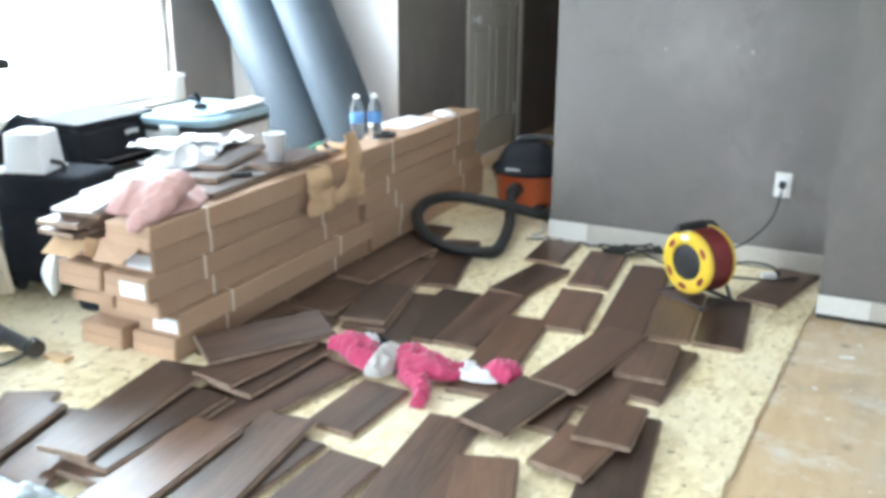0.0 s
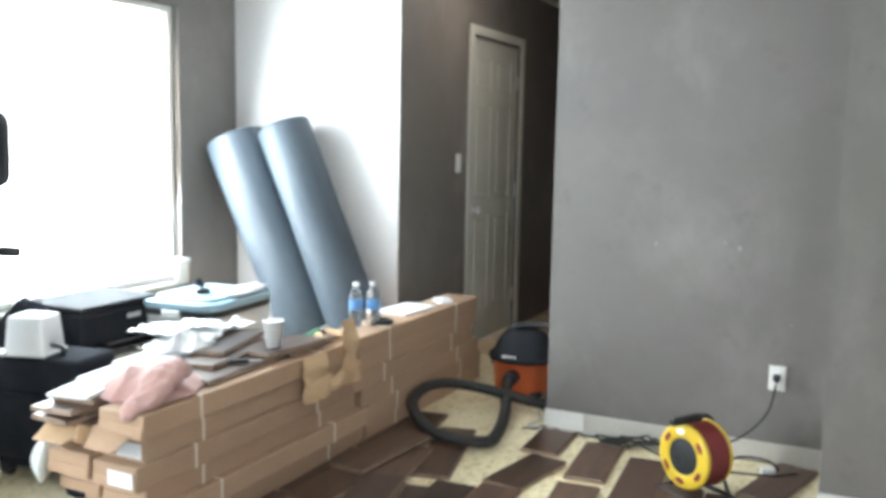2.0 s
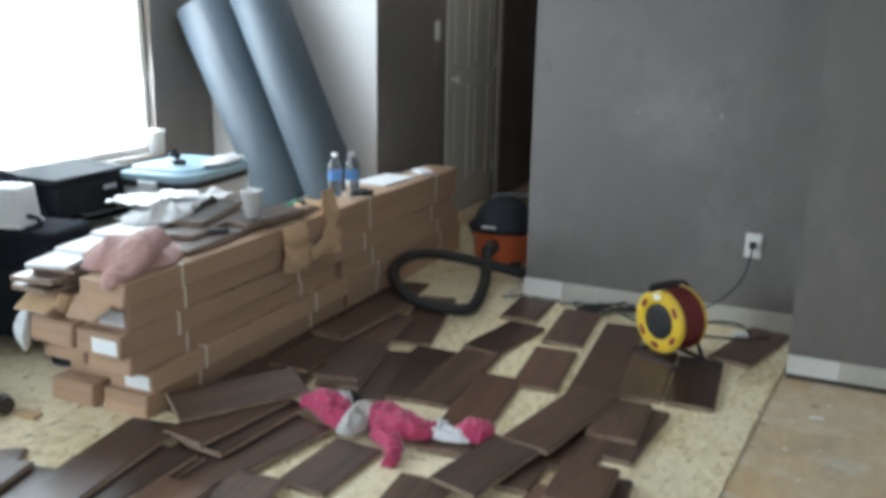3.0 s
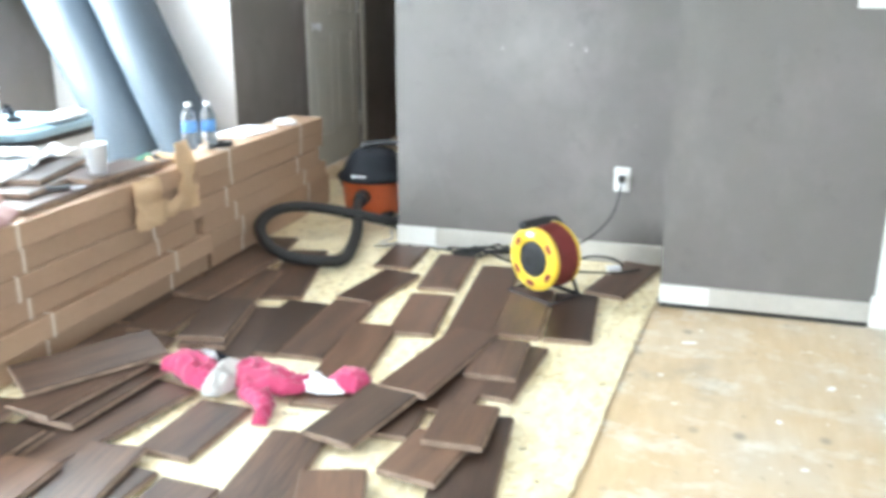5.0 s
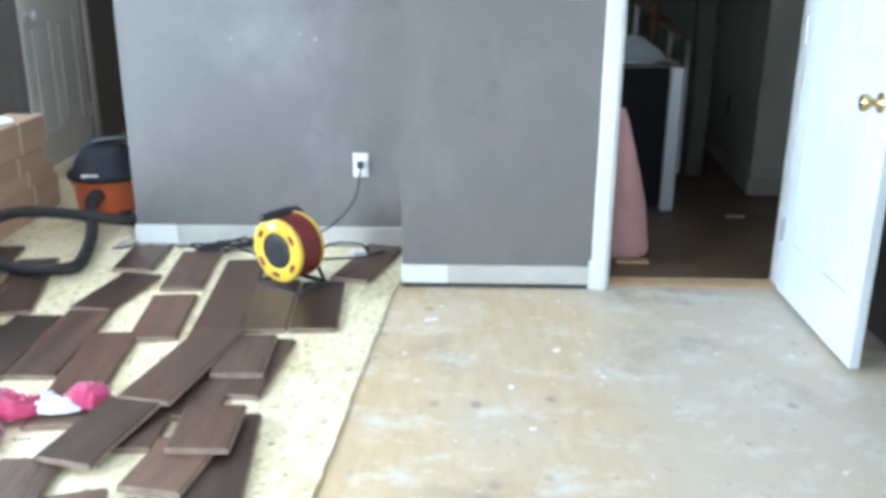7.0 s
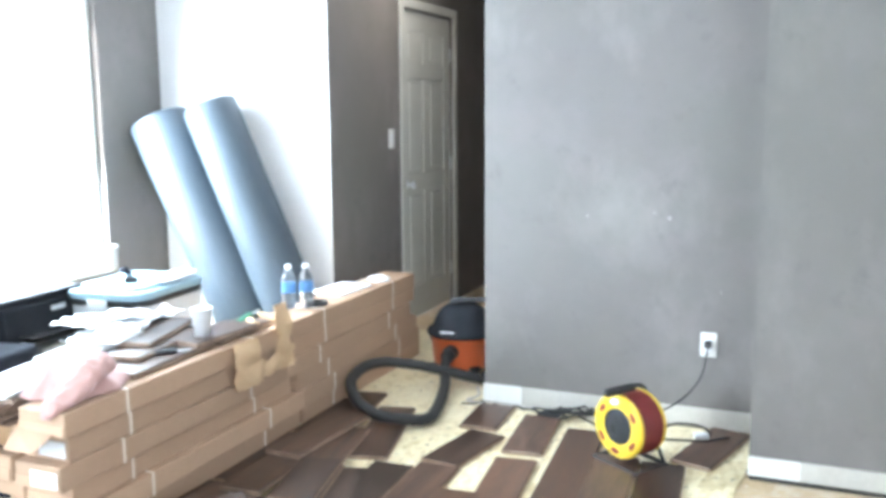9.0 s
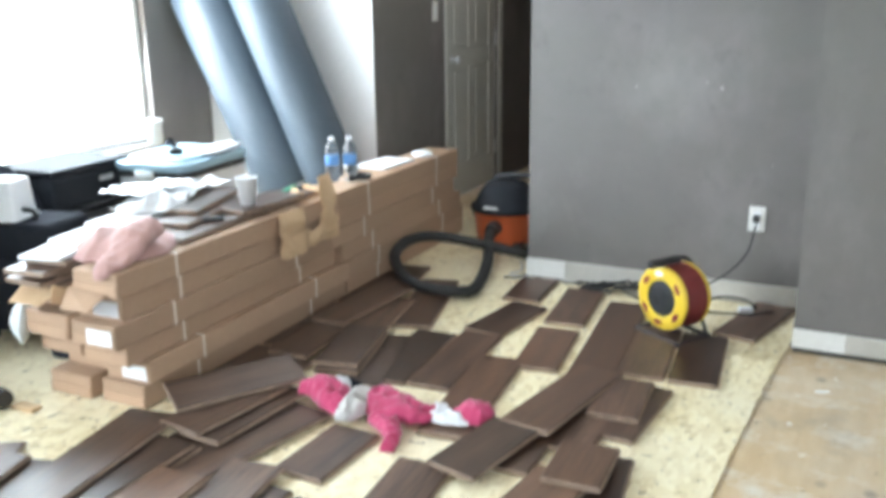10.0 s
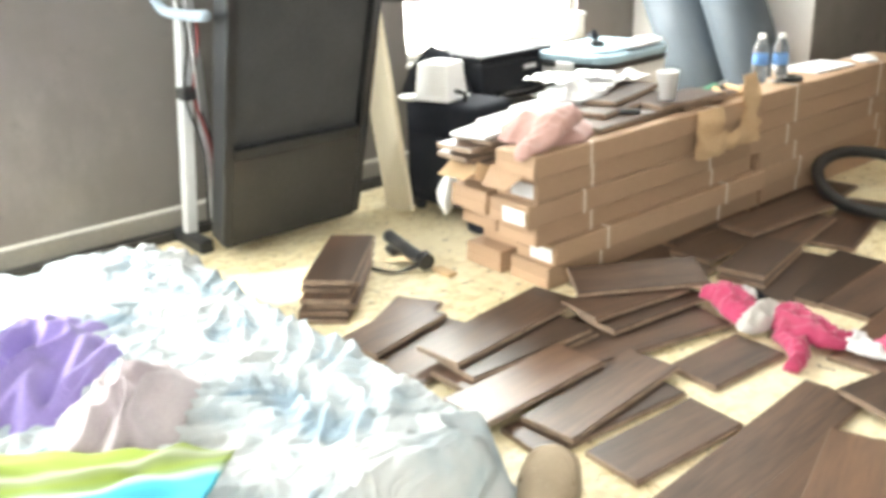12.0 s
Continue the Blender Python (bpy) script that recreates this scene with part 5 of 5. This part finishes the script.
cloth_heap("black_bag", pose(-2.62, 2.42, 0.003), 0.12, 0.14, 0.16, M_BLACK_CLOTH, "slumped black bag on the floor by the cartons", "bag", 15, n=36, fold=0.3, freq=8)
bin_white = base("white_bin", pose(-2.945, 2.395, 0.5045, 0, 0, 18), "white plastic box-shaped bin on the suitcase", "bin")
bm = bmesh.new()
add_box(bm, (-0.085, -0.080, 0.0), (0.085, 0.080, 0.155), 0.012, None, 3)
for v in bm.verts:
    k = 0.86 + 0.14 * (1 - v.co.z / 0.155)
    v.co.x *= k
    v.co.y *= k
part("shell", bm, M_LABEL, bin_white, "", True)
part("rim", box((-0.092, -0.087, -0.001), (0.092, 0.087, 0.012), 0.005, 2), M_LABEL, bin_white)

saucer = base("white_dish", pose(-3.02, 2.285, 0.5045), "small white dish on the suitcase", "dish")
bm = bmesh.new()
lathe(bm, [(0.0, 0.004), (0.030, 0.0), (0.050, 0.014), (0.052, 0.016), (0.030, 0.006), (0.0, 0.008)], 28)
part("dish", bm, M_LABEL, saucer, "", True)

tote = base("storage_tote", pose(-2.82, 3.27, 0.003, 0, 0, 4), "frosted plastic storage tote with a blue lid", "tote")
bm = bmesh.new()
add_box(bm, (-0.20, -0.25, 0.0), (0.20, 0.25, 0.585), 0.03, None, 3)
for v in bm.verts:
    k = 0.86 + 0.14 * v.co.z / 0.585
    v.co.x *= k; v.co.y *= k
part("bin", bm, M_CLEAR, tote, "frosted clear plastic bin", True)


def rounded_slab(w, d, z0, z1, r, lip=0.006):
    """A flat slab with round corners in plan and eased edges."""
    bm = bmesh.new()
    ring = []
    for cx, cy, a0 in ((w - r, d - r, 0), (-w + r, d - r, 90), (-w + r, -d + r, 180), (w - r, -d + r, 270)):
        ring += [(cx, cy, radians(a0 + 15 * k)) for k in range(7)]
    rows = [[bm.verts.new((cx + (r - inset) * math.cos(a), cy + (r - inset) * math.sin(a), z)) for cx, cy, a in ring] for inset, z in ((lip, z0), (0.0, z0 + lip), (0.0, z1 - lip), (lip, z1))]
    n = len(ring)
    for a, b in zip(rows, rows[1:]):
        for i in range(n):
            bm.faces.new((a[i], a[(i + 1) % n], b[(i + 1) % n], b[i]))
    bm.faces.new(rows[0][::-1])
    bm.faces.new(rows[-1])
    return bm


part("rim", rounded_slab(0.215, 0.265, 0.556, 0.584, 0.09), M_BLACK, tote, "dark rim under the lid")
part("lid", rounded_slab(0.22, 0.27, 0.586, 0.622, 0.10), M_BLUE_LID, tote, "pale blue plastic lid")
part("lid_panel", rounded_slab(0.17, 0.21, 0.6225, 0.634, 0.07, 0.004), M_BLUE_LID, tote)
for s in (-1, 1):
    part("clip", box((-0.05, s * 0.272 - 0.008, 0.55), (0.05, s * 0.272 + 0.008, 0.588), 0.004), M_CLEAR, tote)
cloth_heap("white_cloth", pose(-2.68, 3.38, 0.6375, 0, 0, 10), 0.06, 0.16, 0.03, M_WHITE_CLOTH, "white cloth strip lying on the tote lid", "cloth", 21, n=32)
strap = base("black_strap", pose(-2.86, 3.26, 0.6375, 0, 0, -40), "black folded strap and buckle on the tote", "strap")
bm = bmesh.new()
tube(bm, smooth_line([(-0.18, 0.0, 0.012), (-0.08, 0.02, 0.016), (0.04, 0.0, 0.034), (0.13, -0.02, 0.064), (0.17, -0.03, 0.075)], 6), 0.012, 8)
part("webbing", bm, M_BLACK_CLOTH, strap, "", True)
part("buckle", box((0.04, -0.03, 0.0), (0.10, 0.03, 0.02), 0.005), M_BLACK, strap)
can = base("small_can", pose(-3.435, 3.765, 0.561) @ Matrix.Scale(1.35, 4), "small white can on the window sill", "can")
bm = bmesh.new()
lathe(bm, [(0.0, 0.0), (0.030, 0.0), (0.030, 0.085), (0.036, 0.088), (0.036, 0.10), (0.0, 0.10)], 24)
part("can_body", bm, M_SILVER, can, "", True)

# ---- folded treadmill ----
tm = base("treadmill", pose(-3.10, 1.71, 0.003), "folded black treadmill standing upright by the wall", "treadmill")
lean = pose(0, 0, 0.03, 0, 17, 0)


def tpart(name, lo, hi, mat, bevel=0.006, m=lean, label=""):
    bm = bmesh.new()
    add_box(bm, lo, hi, bevel, m, 2)
    return part(name, bm, mat, tm, label)


tpart("motor_hood", (-0.13, -0.30, 0.0), (-0.004, 0.305, 0.415), M_BLACK_GLOSS, 0.012, label="glossy black motor cover")
tpart("deck", (-0.09, -0.275, 0.42), (-0.030, 0.28, 1.32), M_DECK, 0.004, label="matt black deck underside")
tpart("side_rail", (-0.10, -0.318, 0.02), (0.004, -0.276, 1.36), M_BLACK, 0.010)
tpart("side_rail", (-0.10, 0.281, 0.02), (0.004, 0.323, 1.36), M_BLACK_GLOSS, 0.010)
tpart("cross_brace", (-0.03, -0.275, 0.395), (0.002, 0.28, 0.440), M_BLACK, 0.006)
tpart("cross_brace", (-0.03, -0.275, 1.28), (0.002, 0.28, 1.34), M_BLACK, 0.006)
for y in (-0.335, 0.330):
    tpart("upright", (-0.29, y - 0.026, 0.0), (-0.24, y + 0.026, 1.25), M_SILVER, 0.008, Matrix.Translation((0, y, 0)) @ pose(0, 0, 0, -6) @ Matrix.Translation((0, -y, 0)), "silver painted upright post")
    tpart("base_rail", (-0.36, y - 0.03, 0.0), (-0.10, y + 0.03, 0.055), M_BLACK, 0.010, Matrix())
tpart("console", (0.27, -0.32, 1.17), (0.45, 0.40, 1.45), M_BLACK, 0.05, Matrix(), "black console")
tpart("pole", (-0.20, -0.262, 0.05), (-0.165, -0.225, 1.15), M_STEEL, 0.006, Matrix(), "grey steel pole")
for y, s in ((-0.33, -1), (0.335, 1)):
    bm = bmesh.new()
    tube(bm, smooth_line([(-0.26, y, 1.16), (-0.24, y + 0.02 * s, 1.02), (-0.14, y + 0.03 * s, 0.95), (0.10, y + 0.04 * s, 0.945), (0.26 if s < 0 else 0.45, y + 0.05 * s, 0.955)], 7), 0.020, 12)
    part("handlebar", bm, M_BLUEGREY if s < 0 else M_RUBBER, tm, "curved grey handlebar" if s < 0 else "black foam handlebar", True)
for k, (mat, y0) in enumerate(((M_RED, -0.25), (M_RUBBER, -0.285), (M_RUBBER, -0.24))):
    bm = bmesh.new()
    tube(bm, smooth_line([(-0.21, y0, 1.05), (-0.16 - 0.02 * k, y0 + 0.02, 0.85), (-0.18, y0 - 0.02, 0.62), (-0.15, y0 + 0.01, 0.40), (-0.17, y0, 0.12)], 6), 0.006, 8)
    part("wire", bm, mat, tm, "red wire" if k == 0 else "black wire", True)
tpart("clamp", (-0.25, -0.315, 0.60), (-0.17, -0.245, 0.645), M_BLACK, 0.006, Matrix())
board = base("leaning_board", pose(-3.085, 2.25, 0.003, 0, -11, 0), "cream painted board leaning beside the treadmill", "board")
part("plank_body", box((-0.095, -0.012, 0.0), (0.095, 0.012, 1.45), 0.004), M_CREAM, board)

drill = base("power_tool", pose(-2.58, 1.90, 0.006, 0, 0, -8), "black power tool with a cord on the floor", "tool")
bm = bmesh.new()
tube(bm, smooth_line([(-0.14, 0.0, 0.058), (-0.05, 0.0, 0.048), (0.05, 0.0, 0.040), (0.13, 0.0, 0.036)], 5), 0.026, 14)
part("motor_body", bm, M_BLACK, drill, "", True)
bm = bmesh.new()
add_cyl(bm, pose(0.13, 0, 0.042, 0, 95, 0), 0.035, 0.032, 0.03, 20)
part("guard", bm, M_BLACK_GLOSS, drill)
part("rest", box((-0.12, -0.03, 0.0), (-0.06, 0.03, 0.032), 0.006), M_BLACK, drill)
bm = bmesh.new()
tube(bm, smooth_line([(0.12, -0.02, 0.02), (0.10, -0.10, 0.006), (0.0, -0.16, 0.006), (-0.12, -0.17, 0.006), (-0.20, -0.14, 0.006)], 6), 0.006, 8)
part("cord", bm, M_RUBBER, drill, "", True)
tagged(finish("wood_offcut", box((-2.43, 1.90, 0.003), (-2.33, 1.945, 0.016), 0.002), M_PINE), "small wood offcut on the chipboard", "offcut", "wood offcuts on the floor")
for i, (x, y, a, b) in enumerate(((0.03, 3.15, 0.05, 0.018), (0.47, 2.90, 0.03, 0.02), (0.30, 2.62, 0.02, 0.016), (0.60, 2.70, 0.018, 0.012), (-0.05, 2.85, 0.016, 0.012), (0.35, 2.36, 0.02, 0.012))):
    ob = finish("paper_scrap", box((-a / 2, -b / 2, 0), (a / 2, b / 2, 0.003), 0.001), M_LABEL)
    ob.matrix_basis = pose(x, y, -0.004, 0, 0, 20 + 35 * i)
    tagged(ob, "tiny white scrap on the plywood", "scrap", "scraps on the floor")


# ---- clothing on the planks ----
def cloth_strip(bm, pts, widths, heights, seed, n=22, wr=0.012):
    line = smooth_line(pts, 12)
    cnt = len(line)
    rings = []
    for i, p in enumerate(line):
        t = i / (cnt - 1) * (len(widths) - 1)
        k = min(int(t), len(widths) - 2)
        w = widths[k] + (widths[k + 1] - widths[k]) * (t - k)
        h = heights[k] + (heights[k + 1] - heights[k]) * (t - k)
        d = (line[min(i + 1, cnt - 1)] - line[max(i - 1, 0)]).normalized()
        s = Vector((-d.y, d.x, 0)).normalized()
        ring = []
        for j in range(n + 1):
            a = math.pi * j / n
            q = p + s * (math.cos(a) * w / 2) + Vector((0, 0, math.sin(a) ** 0.8 * h))
            wv = 1.1 - 3.0 * abs(noise.noise(Vector((q.x * 20, q.y * 20, seed)))) - 1.4 * abs(noise.noise(Vector((q.x * 44, q.y * 44, seed + 3))))
            q += Vector((0, 0, wr * wv * math.sin(a))) + s * (wr * 0.8 * noise.noise(Vector((q.x * 30, q.y * 30, seed + 9))))
            q.z = max(q.z, p.z)
            ring.append(bm.verts.new(q))
        rings.append(ring)
    for a, b in zip(rings, rings[1:]):
        for j in range(n):
            bm.faces.new((a[j], a[j + 1], b[j + 1], b[j]))
        bm.faces.new((a[n], a[0], b[0], b[n]))
    bm.faces.new(rings[0])
    bm.faces.new(rings[-1][::-1])


Z0 = 0.028
shirt = base("pink_clothing", Matrix.Translation((-1.22, 2.37, 0)) @ Matrix.Diagonal((0.88, 0.92, 1, 1)) @ Matrix.Translation((1.22, -2.37, 0)), "crumpled hot pink and white clothing lying on the planks", "clothing")


def shirt_part(name, pts, w, h, seed, mat, label):
    bm = bmesh.new()
    cloth_strip(bm, pts, w, [a * 0.75 for a in h], seed)
    part(name, bm, mat, shirt, label, True)


shirt_part("hood", [(-1.60, 2.33, 0.050), (-1.52, 2.35, 0.050), (-1.43, 2.31, 0.045), (-1.36, 2.27, 0.04)], (0.05, 0.13, 0.14, 0.10), (0.03, 0.075, 0.075, 0.05), 1, M_PINK, "hot pink gathered cloth")
shirt_part("white_cuff", [(-1.50, 2.42, 0.058), (-1.46, 2.40, 0.055), (-1.43, 2.38, 0.05)], (0.05, 0.07, 0.05), (0.03, 0.045, 0.03), 2, M_WHITE_CLOTH, "white cuff")
shirt_part("white_body", [(-1.36, 2.43, Z0), (-1.35, 2.36, Z0), (-1.35, 2.28, Z0), (-1.34, 2.22, Z0)], (0.07, 0.11, 0.11, 0.06), (0.04, 0.085, 0.08, 0.04), 3, M_GREY_CLOTH, "greyish white cloth")
shirt_part("pink_body", [(-1.31, 2.40, Z0), (-1.22, 2.37, Z0), (-1.12, 2.36, Z0), (-1.05, 2.40, Z0)], (0.16, 0.19, 0.13, 0.08), (0.07, 0.065, 0.05, 0.035), 4, M_PINK, "hot pink body")
shirt_part("pink_sleeve", [(-1.24, 2.32, Z0 - 0.012), (-1.17, 2.25, 0.022), (-1.13, 2.20, 0.020), (-1.115, 2.13, 0.006)], (0.12, 0.085, 0.06, 0.05), (0.05, 0.05, 0.04, 0.03), 5, M_PINK, "hot pink sleeve")
shirt_part("white_sleeve", [(-1.085, 2.43, Z0), (-1.05, 2.40, Z0), (-1.00, 2.375, Z0), (-0.92, 2.385, Z0)], (0.07, 0.09, 0.08, 0.05), (0.035, 0.045, 0.035, 0.025), 6, M_WHITE_CLOTH, "white twisted sleeve")
shirt_part("pink_end", [(-1.00, 2.42, Z0), (-0.95, 2.43, Z0), (-0.89, 2.44, Z0), (-0.855, 2.445, Z0)], (0.05, 0.12, 0.14, 0.06), (0.02, 0.06, 0.06, 0.03), 7, M_PINK, "hot pink bunched end")

cloth_heap("black_sock", pose(-1.475, 2.475, 0.0215, 0, 0, 10), 0.075, 0.04, 0.032, M_BLACK_CLOTH, "crumpled black sock lying beside the pink clothing", "sock", 44, n=32, fold=0.3, freq=14)
bm = bmesh.new()
cloth_strip(bm, [(0.08, 0.02, 0.06), (0.07, -0.10, 0.045), (0.055, -0.18, 0.006), (0.045, -0.255, 0.0), (0.04, -0.285, -0.02)], (0.12, 0.13, 0.11, 0.08, 0.03), (0.05, 0.05, 0.035, 0.022, 0.012), 15, 22, 0.008)
part("hanging_corner", bm, M_ROSE, rose, "", True)

# ---- the low bed with its covers ----
bed = base("low_bed", pose(0, 0, 0.003), "low mattress under a rumpled pale blue and white blanket", "bed")
part("mattress", box((-2.82, -1.45, 0.0), (-1.30, 1.04, 0.17), 0.05, 3), M_WHITE_CLOTH, bed, "white mattress", True)
bm = bmesh.new()
NX, NY = 270, 380
bx0, bx1, by0, by1 = -3.00, -1.13, -1.60, 1.205
vs = {}
for i in range(NX + 1):
    for j in range(NY + 1):
        u, v = i / NX, j / NY
        x, y = bx0 + (bx1 - bx0) * u, by0 + (by1 - by0) * v
        wob = 0.035 * noise.noise((x * 3, y * 3, 1.0))
        ex, ey = min(x - bx0, bx1 - x), by1 - y
        # rounded far corner
        cd = 1e9
        if x > bx1 - 0.14 and y > by1 - 0.14:
            cd = 0.14 - math.hypot(x - (bx1 - 0.14), y - (by1 - 0.14))
        if x < bx0 + 0.30 and y > by1 - 0.30:
            cd = 0.30 - math.hypot(x - (bx0 + 0.30), y - (by1 - 0.30))
        e = min(ex, ey, cd) + wob
        fall = max(0.0, min(1.0, (e - 0.01) / 0.10))
        fall = fall * fall * (3 - 2 * fall)
        q = Vector((x + 0.07 * noise.noise((x * 4, y * 4, 2)), y + 0.07 * noise.noise((x * 4, y * 4, 8)), 0.4))
        side = max(0.0, min(1.0, 0.5 + 1.6 * noise.noise((x * 2.1, y * 2.1, 3))))
        one = max(1 - abs(noise.noise(((q.x * 0.82 - q.y * 0.57) * 15, (q.x * 0.57 + q.y * 0.82) * 4.5, 0.4))) * 2.8, 0) ** 1.3
        two = max(1 - abs(noise.noise(((q.x * 0.64 + q.y * 0.77) * 14, (q.x * 0.77 - q.y * 0.64) * 4.5, 6.4))) * 2.8, 0) ** 1.3
        small = max(1 - abs(noise.noise((q.x * 30, q.y * 17, 1.4))) * 2.6, 0) ** 1.6
        calm = 0.85 + 0.55 * noise.noise((x * 2.6, y * 2.6, 9))
        fold = (0.036 * (side * one + (1 - side) * two) + 0.006 * small) * calm - 0.008
        swell = 0.035 * noise.noise((x * 1.3, y * 1.3, 5)) + 0.04 * math.exp(-((x + 2.60) ** 2 + (y - 0.90) ** 2) / 0.08)
        z = fall * (0.205 + swell) + fold * (0.35 + 0.65 * fall) + 0.012
        z = max(z, 0.004) if e < 0.04 else max(z, 0.176 * (1 if -2.80 < x < -1.31 and y < 1.02 else 0) + 0.006)
        if e > -0.03:
            vs[i, j] = bm.verts.new((x + 0.008 * noise.noise(q * 6), y + 0.008 * noise.noise(q * 6 + Vector((1, 5, 2))), z))
for i in range(NX):
    for j in range(NY):
        k = [(i, j), (i + 1, j), (i + 1, j + 1), (i, j + 1)]
        if all(a in vs for a in k):
            bm.faces.new([vs[a] for a in k])
part("blanket", bm, M_BLANKET, bed, "rumpled pale blue and white blanket", True)
cloth_heap("lilac_clothing", pose(-2.18, 0.40, 0.215, 0, 0, -40), 0.36, 0.25, 0.115, M_LILAC, "crumpled lilac garment on the blanket", "clothing", 31, n=110, fold=0.55, freq=9, stretch=(0.5, 1.6), group="clothes on the bed")
cloth_heap("mauve_clothing", pose(-1.80, 0.53, 0.215, 0, 0, -38), 0.30, 0.15, 0.11, M_MAUVE, "crumpled pale mauve garment on the blanket", "clothing", 34, n=110, fold=0.50, freq=10, stretch=(0.5, 1.5), group="clothes on the bed")


def wavy_sheet(name, m, w, d, t, mat, label, category, seed, amp=0.012, freq=9.0, hem=0.02, group=""):
    """A limp sheet, x across and y deep, lying in waves with a wandering hem."""
    bm = bmesh.new()
    nu, nv = 60, 44
    rows = []
    for i in range(nu + 1):
        row = []
        for j in range(nv + 1):
            x, y = w * (i / nu - 0.5), -d * j / nv
            x += hem * noise.noise((x * 5, y * 5, seed)) * 2 * abs(i / nu - 0.5)
            y += hem * noise.noise((x * 5, seed, y * 5)) * 2 * abs(j / nv - 0.5)
            q = Vector((x * freq * 0.6, y * freq * 1.4, seed))
            z = amp * (1.0 + 1.3 * noise.noise(q + Vector((noise.noise(q), 0, 0))) + 0.5 * noise.noise(q * 2.3))
            row.append(bm.verts.new((x, y, max(z, 0.0))))
        rows.append(row)
    for a, b in zip(rows, rows[1:]):
        for j in range(nv):
            bm.faces.new((a[j], a[j + 1], b[j + 1], b[j]))
    ob = finish(name, bm, mat, smooth=True)
    ob.matrix_basis = m
    sol = ob.modifiers.new("thickness", "SOLIDIFY")
    sol.thickness, sol.offset = t, 0.0
    return tagged(ob, label, category, group)


wavy_sheet("striped_towel", pose(-1.655, 0.385, 0.265, -4, 0, 52), 0.62, 0.34, 0.006, M_TOWEL, "striped lime, olive and turquoise towel on the bed", "towel", 4.0, amp=0.016)
slip = base("suede_slipper", pose(-1.175, 1.235, 0.006, 0, 0, 38) @ Matrix.Scale(1.12, 4), "tan suede slipper with a stitched toe seam", "slipper")
bm = bmesh.new()
cloth_strip(bm, [(0, -0.16, 0.012), (0, -0.08, 0.012), (0, 0.02, 0.012), (0, 0.09, 0.012), (0, 0.125, 0.012)], (0.100, 0.112, 0.130, 0.118, 0.060), (0.070, 0.078, 0.072, 0.060, 0.035), 41, 18, 0.002)
part("upper", bm, M_SUEDE, slip, "", True)
bm = bmesh.new()
lathe(bm, [(0.0, 0.0), (0.058, 0.0), (0.060, 0.006), (0.058, 0.013), (0.0, 0.013)], 28, Matrix.Diagonal((1, 2.5, 1, 1)))
part("sole", bm, M_RUBBER, slip)
bm = bmesh.new()
tube(bm, smooth_line([(-0.052, -0.02, 0.058), (-0.040, 0.050, 0.068), (0.0, 0.085, 0.066), (0.040, 0.050, 0.068), (0.052, -0.02, 0.058)], 6), 0.005, 8)
part("toe_seam", bm, M_SUEDE, slip, "raised stitched seam", True)

# layers of folded plastic sheeting on the back of the stack
for k, (x, y, z, turn, w, d) in enumerate(((-2.44, 3.00, TOP2 + 0.078, 8, 0.24, 0.46), (-2.46, 2.96, TOP2 + 0.105, 3, 0.22, 0.42), (-2.47, 3.00, TOP2 + 0.130, 12, 0.20, 0.40), (-2.47, 2.88, TOP2 + 0.158, -6, 0.20, 0.34))):
    wavy_sheet("plastic_sheet", pose(x, y, z, 0, 3 - 2 * k, turn), w, d, 0.003, M_CLEAR if k % 2 else M_WHITE_CLOTH, "folded whitish plastic sheeting on the planks", "plastic sheet", 11.0 + k, amp=0.026, freq=10, hem=0.06, group="folded plastic on the stack")
